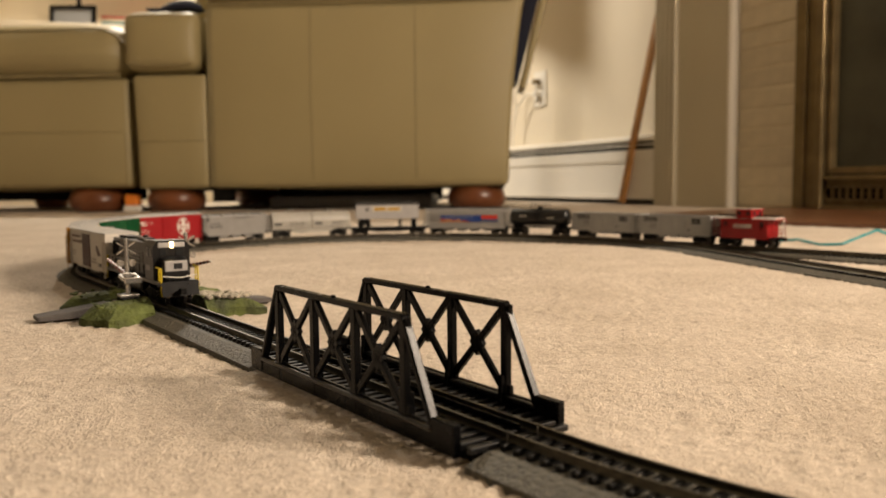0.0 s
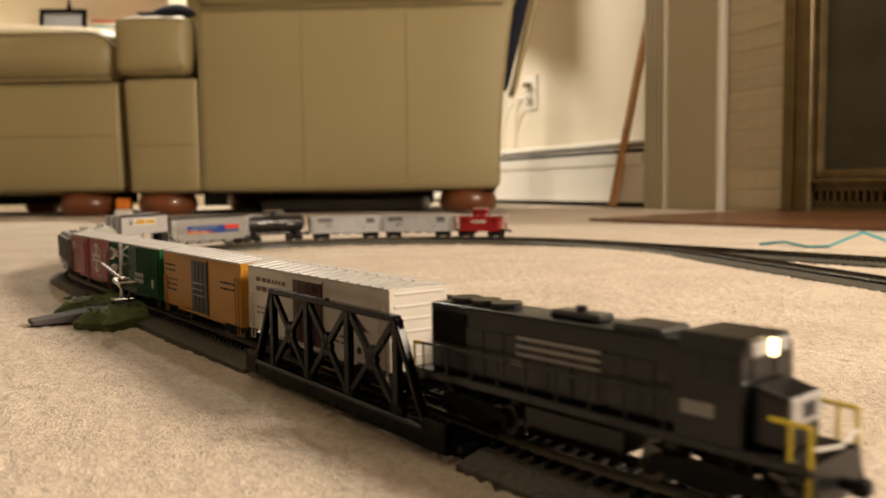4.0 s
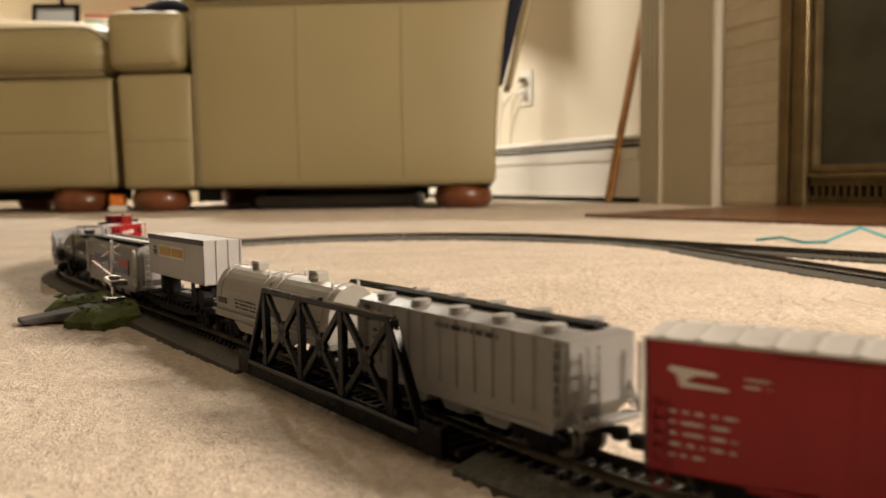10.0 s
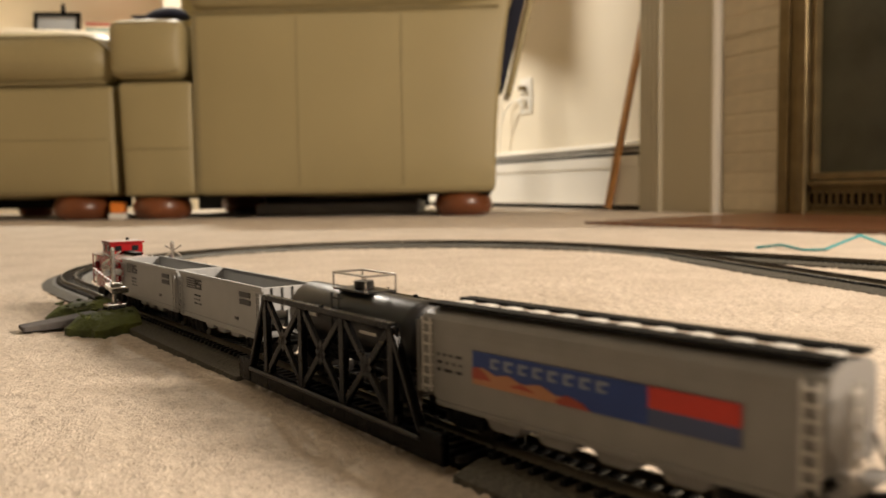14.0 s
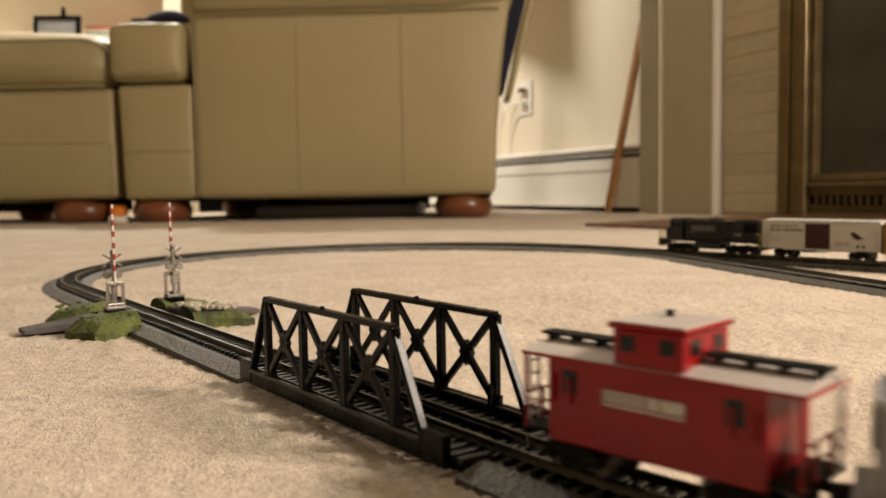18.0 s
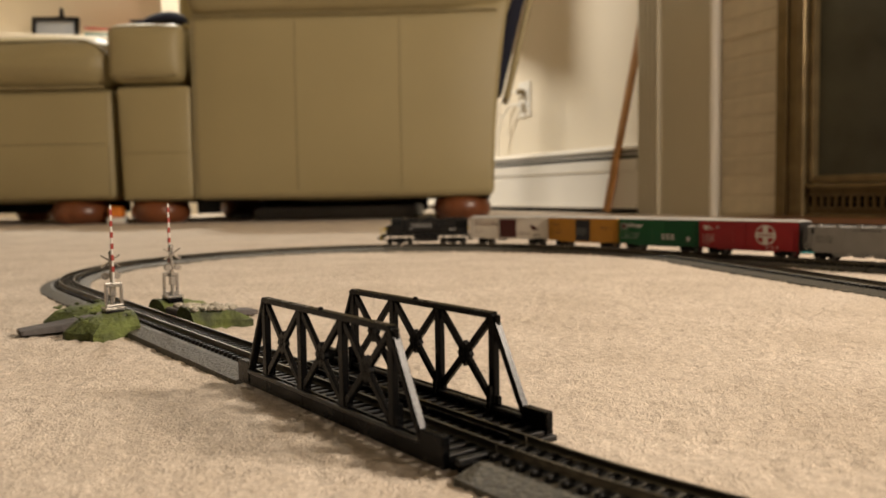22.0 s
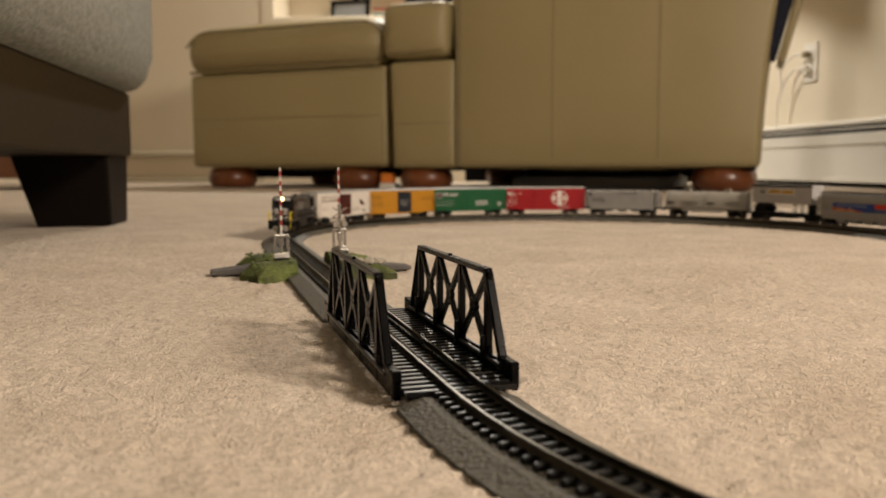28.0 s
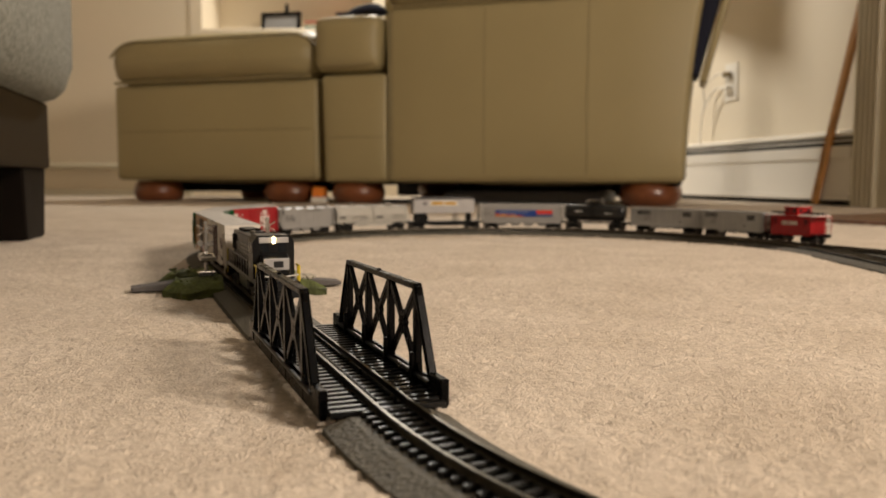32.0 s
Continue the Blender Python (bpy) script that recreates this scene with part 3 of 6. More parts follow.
def truck(parent, x, axles=2, base=0.0112):
    """A bogie: sideframes with springs and axle boxes, wheelsets."""
    bm = bmesh.new()
    half = base / 2
    for s in (-1, 1):
        y = s * 0.0066
        prism(bm, [(-half - 0.0016, 0.0038), (-half + 0.001, 0.0048), (-0.0022, 0.0056), (0.0022, 0.0056), (half - 0.001, 0.0048), (half + 0.0016, 0.0038),
                   (half + 0.0012, 0.0020), (half - 0.0020, 0.0026), (0.0026, 0.0012), (-0.0026, 0.0012), (-half + 0.0020, 0.0026), (-half - 0.0012, 0.0020)], y - 0.0006, y + 0.0006)
        for k in range(axles):
            ax = -half + base * k / (axles - 1)
            box(bm, ax - 0.0012, ax + 0.0012, y - 0.0010, y + 0.0010, 0.0017, 0.0040, 0.0003)
        for k in (-1, 0, 1):
            rod(bm, (k * 0.0011, y, 0.0016), (k * 0.0011, y, 0.0044), 0.0008, 6)
    box(bm, -0.0016, 0.0016, -0.0062, 0.0062, 0.0040, 0.0060, 0.0003)
    t = part("truck", bm, UNDER, parent, "black plastic bogie")
    t.matrix_basis = pose(x, 0, 0)
    for k in range(axles):
        ax = -half + base * k / (axles - 1)
        bm = bmesh.new()
        for y in (-0.0045, 0.0045):
            wheel(bm, ax, y)
        rod(bm, (ax, -0.006, 0.0029), (ax, 0.006, 0.0029), 0.0007, 6)
        part("wheelset", bm, STEEL, t, "dark steel wheels")
    return t


def coupler(parent, x, z=0.0056):
    e = 1 if x > 0 else -1
    bm = bmesh.new()
    box(bm, x - 0.004, x + 0.004, -0.0011, 0.0011, z - 0.0008, z + 0.0008, 0.0003)
    box(bm, x + e * 0.004 - 0.0016, x + e * 0.004 + 0.0016, -0.0018, 0.0014, z - 0.0013, z + 0.0013, 0.0004)
    part("coupler", bm, UNDER, parent)


def ladder(parent, x, y, z0, z1, rungs, mat, out, width=0.0028):
    """A ladder on a side (out along y) with stiles and rungs."""
    bm = bmesh.new()
    for k in (-1, 1):
        beam(bm, (x + k * width / 2, y + out, z0), (x + k * width / 2, y + out, z1), 0.0004, 0.0004, up=(0, 1, 0))
    for i in range(rungs):
        z = z0 + (z1 - z0) * (i + 0.5) / rungs
        beam(bm, (x - width / 2, y + out, z), (x + width / 2, y + out, z), 0.0004, 0.0004)
        for k in (-1, 1):
            beam(bm, (x + k * width / 2, y, z), (x + k * width / 2, y + out, z), 0.0003, 0.0003)
    part("ladder", bm, mat, parent)


def end_ladder(parent, x, y, z0, z1, rungs, mat, width=0.003):
    bm = bmesh.new()
    e = 0.0007 if x > 0 else -0.0007
    for k in (-1, 1):
        beam(bm, (x + e, y + k * width / 2, z0), (x + e, y + k * width / 2, z1), 0.0004, 0.0004, up=(0, 1, 0))
    for i in range(rungs):
        z = z0 + (z1 - z0) * (i + 0.5) / rungs
        beam(bm, (x + e, y - width / 2, z), (x + e, y + width / 2, z), 0.0004, 0.0004)
        beam(bm, (x, y + width / 2, z), (x + e, y + width / 2, z), 0.0003, 0.0003)
    part("ladder", bm, mat, parent)


def marks(parent, name, mat, rects, y, label=""):
    """Printed marks on both sides: rectangles of x0, x1, z0, z1; x is turned about for the far side."""
    for s in (-1, 1):
        bm = bmesh.new()
        for x0, x1, z0, z1 in rects:
            a, b = (x0, x1) if s < 0 else (-x1, -x0)
            box(bm, a, b, s * y - 0.00012, s * y + 0.00012, z0, z1)
        part(name, bm, mat, parent, label)


def decal(parent, name, mat, outlines, y, label=""):
    """Printed shapes on both sides: each an outline of (x, z) pairs."""
    for s in (-1, 1):
        bm = bmesh.new()
        for pts in outlines:
            prism(bm, [(-s * x, z) for x, z in pts], s * y - 0.00012, s * y + 0.00012)
        part(name, bm, mat, parent, label)


def text_rows(rng, x0, x1, z, rows, h, gap):
    """Little bars in rows, like small lettering."""
    out = []
    for r in range(rows):
        x = x0
        while x < x1:
            w = rng.uniform(0.0004, 0.0010)
            out.append((x, min(x + w, x1), z - r * gap, z - r * gap + h * 0.75))
            x += w + rng.choice((0.0003, 0.0004, 0.0016))
    return out


def wagon(name, label, length, truck_at, group="cars of the train"):
    w = thing(name, Matrix.Identity(4), label, "model train car", group)
    w["trucks"] = truck_at
    trucks = [truck(w, truck_at), truck(w, -truck_at)]
    for e in (-1, 1):
        coupler(w, e * (length / 2 - 0.003))
    return w, trucks


def underframe(w, half, z=0.0070):
    bm = bmesh.new()
    box(bm, -half, half, -0.0026, 0.0026, 0.0050, z, 0.0004)
    for x in (-half * 0.8, -half * 0.3, half * 0.3, half * 0.8):
        box(bm, x - 0.0010, x + 0.0010, -0.0085, 0.0085, 0.0058, z)
    rod(bm, (0.004, 0.004, 0.0048), (0.015, 0.004, 0.0048), 0.0016, 8)
    box(bm, -0.014, -0.006, -0.006, -0.003, 0.0042, 0.0060, 0.0004)
    part("underframe", bm, UNDER, w)


def boxcar(label, length, body, roof, door, door_span, ends=None, ribs=0, tall=0.0290, z0=0.0042):
    w, trucks = wagon("boxcar", label, length, length / 2 - 0.0200)
    half, wy = length / 2 - 0.0042, 0.0098
    bm = bmesh.new()
    box(bm, -half, half, -wy, wy, z0, tall - 0.0016, 0.0003)
    b = part("body", bm, body, w)
    bm = bmesh.new()
    prism(bm, [(-wy - 0.0002, tall - 0.0018), (wy + 0.0002, tall - 0.0018), (wy + 0.0002, tall - 0.0012), (0, tall), (-wy - 0.0002, tall - 0.0012)], -half, half, Matrix.Rotation(math.pi / 2, 4, "Z"))
    r = part("roof", bm, roof, w)
    n = 15
    for i in range(n):
        x = -half + 2 * half * (i + 0.5) / n
        bm = bmesh.new()
        for s in (-1, 1):
            beam(bm, (x, s * wy, tall - 0.0011), (x, s * 0.0006, tall + 0.0001), 0.0009, 0.0005)
        part("roof_rib", bm, roof, r)
    for e in (-1, 1):
        for i in range(6):
            z = z0 + 0.0030 + i * 0.0034
            bm = bmesh.new()
            box(bm, e * half - 0.0006, e * half + 0.0006, -wy + 0.0012, wy - 0.0012, z, z + 0.0013, 0.0004)
            part("end_rib", bm, ends or body, b)
        bm = bmesh.new()
        box(bm, e * half - 0.0004, e * half + 0.0004, -wy, wy, z0, tall - 0.0014)
        part("end_panel", bm, ends or body, b)
    for s in (-1, 1):
        bm = bmesh.new()
        x0, x1 = door_span if s < 0 else (-door_span[1], -door_span[0])
        box(bm, x0, x1, s * wy - 0.0006, s * wy + 0.0006, z0 + 0.0006, tall - 0.0030, 0.0002)
        leaf = part("door", bm, door, w)
        for k in range(1, 4):
            x = x0 + (x1 - x0) * k / 4
            bm = bmesh.new()
            box(bm, x - 0.0002, x + 0.0002, s * wy - 0.0008, s * wy + 0.0008, z0 + 0.001, tall - 0.004)
            part("door_rib", bm, door, leaf)
        for z in (z0 + 0.0004, tall - 0.0028):
            bm = bmesh.new()
            beam(bm, (x0 - 0.012, s * (wy + 0.0005), z), (x1 + 0.001, s * (wy + 0.0005), z), 0.0006, 0.0006)
            part("door_track", bm, body, w)
        bm = bmesh.new()
        box(bm, -half * 0.62, half * 0.62, s * (wy - 0.0006) - 0.0004, s * (wy - 0.0006) + 0.0004, z0 - 0.0008, z0 + 0.0002)
        part("side_sill", bm, body, w)
        if ribs:
            for i in range(ribs):
                x = -half + 2 * half * (i + 0.5) / ribs
                if x0 - 0.001 < x < x1 + 0.001:
                    continue
                bm = bmesh.new()
                box(bm, x - 0.0003, x + 0.0003, s * wy - 0.0005, s * wy + 0.0005, z0 + 0.0008, tall - 0.0022)
                part("side_rib", bm, body, b)
        for e in (-1, 1):
            ladder(w, e * (half - 0.0028), s * wy, z0 + 0.0006, z0 + (0.013 if e * s > 0 else 0.018), 5, body, s * 0.0007)
            bm = bmesh.new()
            tube_path(bm, [(e * (half - 0.0042), s * wy, z0), (e * (half - 0.0042), s * wy, z0 - 0.003), (e * (half - 0.0014), s * wy, z0 - 0.003), (e * (half - 0.0014), s * wy, z0)], 0.00022, 5)
            part("stirrup", bm, body, w)
    underframe(w, half - 0.002)
    return w, trucks


def loco():
    w = thing("diesel_locomotive", Matrix.Identity(4), "black model diesel locomotive with white nose panel and yellow handrails", "model locomotive", "cars of the train")
    w["trucks"] = 0.036
    trucks = [truck(w, 0.036, 3, 0.0225), truck(w, -0.036, 3, 0.0225)]
    for e in (-1, 1):
        coupler(w, e * 0.0615)
    bm = bmesh.new()
    box(bm, -0.0605, 0.0605, -0.0095, 0.0095, 0.0078, 0.0098, 0.0004)
    for e in (-1, 1):
        prism(bm, [(e * 0.0580, 0.0098), (e * 0.0605, 0.0098), (e * 0.0620, 0.0030), (e * 0.0590, 0.0030)], -0.0090, 0.0090)
        for s in (-1, 1):
            for k in range(3):
                box(bm, e * 0.0565 + (k - 1) * 0.0014 - 0.0016, e * 0.0565 + (k - 1) * 0.0014 + 0.0016, s * 0.0088 - 0.0014, s * 0.0088 + 0.0014, 0.0030 + 0.0022 * k, 0.0036 + 0.0022 * k)
    part("frame", bm, P_BLACK, w)
    bm = bmesh.new()
    box(bm, -0.016, 0.016, -0.0082, 0.0082, 0.0018, 0.0080, 0.0012, 2)
    part("fuel_tank", bm, P_BLACK, w)
    bm = bmesh.new()
    box(bm, -0.0560, 0.0305, -0.0062, 0.0062, 0.0098, 0.0262, 0.0007, 2)
    b = part("long_hood", bm, P_BLACK, w)
    for s in (-1, 1):
        for i in range(9):
            bm = bmesh.new()
            x = -0.0480 + i * 0.0080
            box(bm, x, x + 0.0070, s * 0.0063 - 0.0003, s * 0.0063 + 0.0003, 0.0110, 0.0215, 0.0002)
            part("hood_door", bm, P_BLACK, b)
        bm = bmesh.new()
        box(bm, -0.0545, -0.0400, s * 0.0064 - 0.0004, s * 0.0064 + 0.0004, 0.0165, 0.0245, 0.0003)
        for i in range(7):
            box(bm, -0.0540 + i * 0.002, -0.0532 + i * 0.002, s * 0.0066 - 0.0005, s * 0.0066 + 0.0005, 0.0170, 0.0240)
        part("radiator_grille", bm, UNDER, b)
    for x in (-0.048, -0.0395, -0.031):
        bm = bmesh.new()
        rod(bm, (x, 0, 0.0258), (x, 0, 0.0275), 0.0042, 18)
        part("roof_fan", bm, P_BLACK, b)
    bm = bmesh.new()
    box(bm, -0.012, 0.004, -0.0030, 0.0030, 0.0258, 0.0278, 0.0006)
    rod(bm, (-0.004, 0, 0.0275), (-0.004, 0, 0.0290), 0.0014, 10)
    part("exhaust_stack", bm, P_BLACK, b)
    bm = bmesh.new()
    box(bm, 0.010, 0.024, -0.0056, 0.0056, 0.0255, 0.0274, 0.0008)
    part("blower_housing", bm, P_BLACK, b)
    bm = bmesh.new()
    prism(bm, [(-0.0092, 0.0098), (0.0092, 0.0098), (0.0092, 0.0255), (0.0070, 0.0282), (-0.0070, 0.0282), (-0.0092, 0.0255)], 0.0305, 0.0460, Matrix.Rotation(-math.pi / 2, 4, "Z") @ Matrix.Diagonal((1, 1, 1, 1)))
    c = part("cab", bm, P_BLACK, w)
    bm = bmesh.new()
    box(bm, 0.0455, 0.0468, -0.0066, 0.0066, 0.0249, 0.0274, 0.0003)
    part("cab_front", bm, P_TRAILER, c, "silvery white cab front")
    for y0, y1 in ((-0.0058, -0.0022), (0.0022, 0.0058)):
        bm = bmesh.new()
        box(bm, 0.0458, 0.0463, y0, y1, 0.0212, 0.0246)
        part("windshield", bm, P_WINDOW, c)
    for s in (-1, 1):
        for x0, x1 in ((0.0335, 0.0377), (0.0398, 0.0440)):
            bm = bmesh.new()
            box(bm, x0, x1, s * 0.0092 - 0.0002, s * 0.0092 + 0.0002, 0.0205, 0.0250)
            part("side_window", bm, P_WINDOW, c)
    bm = bmesh.new()
    for z in (0.0255, 0.0269):
        rod(bm, (0.0467, 0, z), (0.0475, 0, z), 0.0008, 10)
    part("headlight", bm, HEADLIGHT, c, "lit warm headlight")
    bm = bmesh.new()
    box(bm, 0.0460, 0.0540, -0.0062, 0.0062, 0.0098, 0.0205, 0.0009, 2)
    for v in bm.verts:
        if v.co.x > 0.05 and v.co.z > 0.015:
            v.co.z -= 0.0012
    nose = part("short_hood", bm, P_BLACK, w)
    bm = bmesh.new()
    box(bm, 0.0537, 0.0544, -0.0056, 0.0056, 0.0140, 0.0190, 0.0003)
    part("nose_panel", bm, P_TRAILER, nose, "silvery white nose panel")
    bm = bmesh.new()
    box(bm, 0.0543, 0.0546, -0.0012, 0.0030, 0.0152, 0.0178)
    part("nose_mark", bm, P_INK, nose)
    for s in (-1, 1):
        bm = bmesh.new()
        pts = [(0.0600, s * 0.0090, 0.0030), (0.0600, s * 0.0090, 0.0160), (0.0520, s * 0.0092, 0.0162)]
        tube_path(bm, pts, 0.00045, 6)
        rod(bm, (0.0560, s * 0.0090, 0.0098), (0.0560, s * 0.0090, 0.0162), 0.0004, 6)
        part("step_handrail", bm, P_HANDRAIL, w, "yellow painted handrail")
        bm = bmesh.new()
        tube_path(bm, [(-0.0600, s * 0.0090, 0.0030), (-0.0600, s * 0.0090, 0.0160), (-0.0560, s * 0.0092, 0.0162)], 0.00045, 6)
        part("step_handrail", bm, P_HANDRAIL, w, "yellow painted handrail")
        bm = bmesh.new()
        tube_path(bm, [(-0.0560, s * 0.0092, 0.0162), (0.0285, s * 0.0092, 0.0162)], 0.0003, 6)
        for i in range(9):
            x = -0.0555 + i * 0.0104
            rod(bm, (x, s * 0.0092, 0.0098), (x, s * 0.0092, 0.0162), 0.00028, 5)
        part("handrail", bm, P_BLACK, w)
    bm = bmesh.new()
    tube_path(bm, [(0.0605, -0.0085, 0.0125), (0.0612, 0, 0.0115), (0.0605, 0.0085, 0.0125)], 0.0003, 6)
    part("front_rail", bm, P_LETTER, w)
    marks(w, "side_mark", P_GREY, [(-0.020, 0.008, 0.0172, 0.0180), (-0.020, 0.008, 0.0190, 0.0198), (-0.020, 0.008, 0.0208, 0.0216), (-0.022, -0.018, 0.0150, 0.0160)], 0.00665)
    marks(w, "cab_number", P_GREY, [(0.0320, 0.0400, 0.0140, 0.0165)], 0.00925)
    return w, trucks


def covered_hopper(label, length, wide=False):
    w, trucks = wagon("covered_hopper", label, length, length / 2 - 0.017)
    half, wy = length / 2 - 0.0042, 0.0098
    mat = P_GREY
    top = 0.0268 if wide else 0.0252
    bm = bmesh.new()
    prism(bm, [(-half + 0.006, 0.0050), (half - 0.006, 0.0050), (half, 0.0105), (half, top - 0.0012), (-half, top - 0.0012), (-half, 0.0105)], -wy, wy)
    if wide:
        for v in bm.verts:
            v.co.z = min(v.co.z, 0.0215)
    b = part("body", bm, mat, w)
    bm = bmesh.new()
    if wide:
        arch = [(wy, 0.0213), (wy * 0.985, 0.0230), (wy * 0.95, 0.0246), (wy * 0.88, 0.0256), (wy * 0.76, top - 0.0006), (wy * 0.5, top)]
        prism(bm, arch + [(-y, z) for y, z in reversed(arch)], -half, half, Matrix.Rotation(math.pi / 2, 4, "Z"))
    else:
        prism(bm, [(-wy, top - 0.0014), (wy, top - 0.0014), (0.0055, top), (-0.0055, top)], -half, half, Matrix.Rotation(math.pi / 2, 4, "Z"))
    part("roof", bm, mat, w)
    if wide:
        for i in range(12):
            x = -half + 2 * half * (i + 0.5) / 12
            bm = bmesh.new()
            box(bm, x - 0.0019, x + 0.0019, -0.0030, 0.0030, top - 0.0002, top + 0.0010, 0.0003)
            part("hatch", bm, P_LETTER, w)
        for s in (-1, 1):
            bm = bmesh.new()
            box(bm, -half, half, s * 0.0054 - 0.0022, s * 0.0054 + 0.0022, top + 0.0006, top + 0.0014)
            part("roof_walk", bm, UNDER, w, "black roof walk")
    else:
        for s in (-1, 1):
            for i in range(5):
                x = -half + 2 * half * (i + 0.5) / 5
                bm = bmesh.new()
                rod(bm, (x, s * 0.0060, top - 0.0012), (x, s * 0.0059, top + 0.0009), 0.0026, 16)
                part("hatch", bm, mat, w)
        bm = bmesh.new()
        box(bm, -half, half, -0.0022, 0.0022, top + 0.0004, top + 0.0012, 0.0002)
        part("roof_walk", bm, UNDER, w, "dark roof walk")
    bays = 4 if wide else 3
    for i in range(bays):
        x = (i - (bays - 1) / 2) * (2 * half - 0.036) / bays
        bm = bmesh.new()
        prism(bm, [(x - 0.0085, 0.0066), (x + 0.0085, 0.0066), (x + 0.0035, 0.0016), (x - 0.0035, 0.0016)], -wy * 0.82, wy * 0.82)
        part("hopper_bay", bm, mat, w)
    for s in (-1, 1):
        if not wide:
            for i in range(12):
                x = -half + 0.004 + (2 * half - 0.008) * i / 11
                bm = bmesh.new()
                box(bm, x - 0.0004, x + 0.0004, s * wy - 0.0005, s * wy + 0.00012, 0.0085, top - 0.0016)
                part("side_post", bm, mat, b)
        bm = bmesh.new()
        box(bm, -half + 0.005, half - 0.005, s * wy - 0.0004, s * wy + 0.0004, 0.0046, 0.0058, 0.0002)
        part("side_sill", bm, mat, w)
        for e in (-1, 1):
            ladder(w, e * (half - 0.0024), s * wy, 0.0075, top - 0.0018, 7, P_LETTER if wide else mat, s * 0.0008)
    for e in (-1, 1):
        bm = bmesh.new()
        box(bm, e * half - e * 0.0005, e * (half + 0.0030), -0.0088, 0.0088, 0.0066, 0.0078, 0.0002)
        for y in (-0.0088, 0.0088):
            beam(bm, (e * (half + 0.0026), y, 0.0072), (e * (half + 0.0026), y, top - 0.003), 0.0006, 0.0006, up=(0, 1, 0))
            beam(bm, (e * (half + 0.0026), y, 0.0076), (e * half, y, 0.0140), 0.0006, 0.0006)
        part("end_platform", bm, mat, w)
        end_ladder(w, e * (half + 0.0020), -e * 0.0055, 0.0078, top - 0.002, 6, P_LETTER if wide else mat)
    bm = bmesh.new()
    box(bm, -half, half, -0.0018, 0.0018, 0.0050, 0.0074)
    part("underframe", bm, UNDER, w)
    rng = random.Random(3)
    if wide:
        marks(w, "mural", P_BLUE, [(-0.0300, 0.0340, 0.0118, 0.0192)], wy + 0.0003, "blue painted mural panel")
        marks(w, "mural_band", P_MURAL_RED, [(0.0160, 0.0340, 0.0152, 0.0192)], wy + 0.0004, "red band")
        marks(w, "mural_sky", P_MURAL_SKY, [(0.0160, 0.0340, 0.0118, 0.0152)], wy + 0.0004, "hazy blue band")
        decal(w, "mural_ground", P_MURAL_TAN, [[(-0.0300, 0.0118), (-0.0300, 0.0150), (-0.0268, 0.0158), (-0.0230, 0.0146), (-0.0190, 0.0152), (-0.0150, 0.0140), (-0.0100, 0.0148), (-0.0060, 0.0134), (-0.0010, 0.0136), (0.0030, 0.0118)]], wy + 0.00045, "tan landscape")
        decal(w, "mural_rock", P_MURAL_ROCK, [[(-0.0300, 0.0130), (-0.0300, 0.0152), (-0.0285, 0.0158), (-0.0262, 0.0148), (-0.0240, 0.0132)], [(-0.0060, 0.0124), (-0.0030, 0.0140), (0.0010, 0.0130), (0.0030, 0.0118), (-0.0050, 0.0118)], [(-0.0190, 0.0130), (-0.0150, 0.0140), (-0.0110, 0.0128)]], wy + 0.0005, "red-brown rocks")
        marks(w, "lettering", P_MURAL_LETTER, [r for k in range(8) for r in ((-0.0242 + k * 0.0041, -0.0233 + k * 0.0041, 0.0160, 0.0182), (-0.0233 + k * 0.0041, -0.0216 + k * 0.0041, 0.0176, 0.0182), (-0.0233 + k * 0.0041, -0.0220 + k * 0.0041, 0.0160, 0.0165))], wy + 0.0005)
        marks(w, "small_lettering", P_INK, text_rows(rng, -0.042, -0.034, 0.0165, 3, 0.0008, 0.0018), wy + 0.0003)
    else:
        marks(w, "lettering", P_INK, text_rows(rng, -0.004, 0.020, 0.0215, 1, 0.0014, 0.002) + text_rows(rng, -0.034, -0.020, 0.0165, 3, 0.0010, 0.0020) + [(-0.0385, -0.036, 0.019, 0.023)], wy + 0.0006)
    return w, trucks


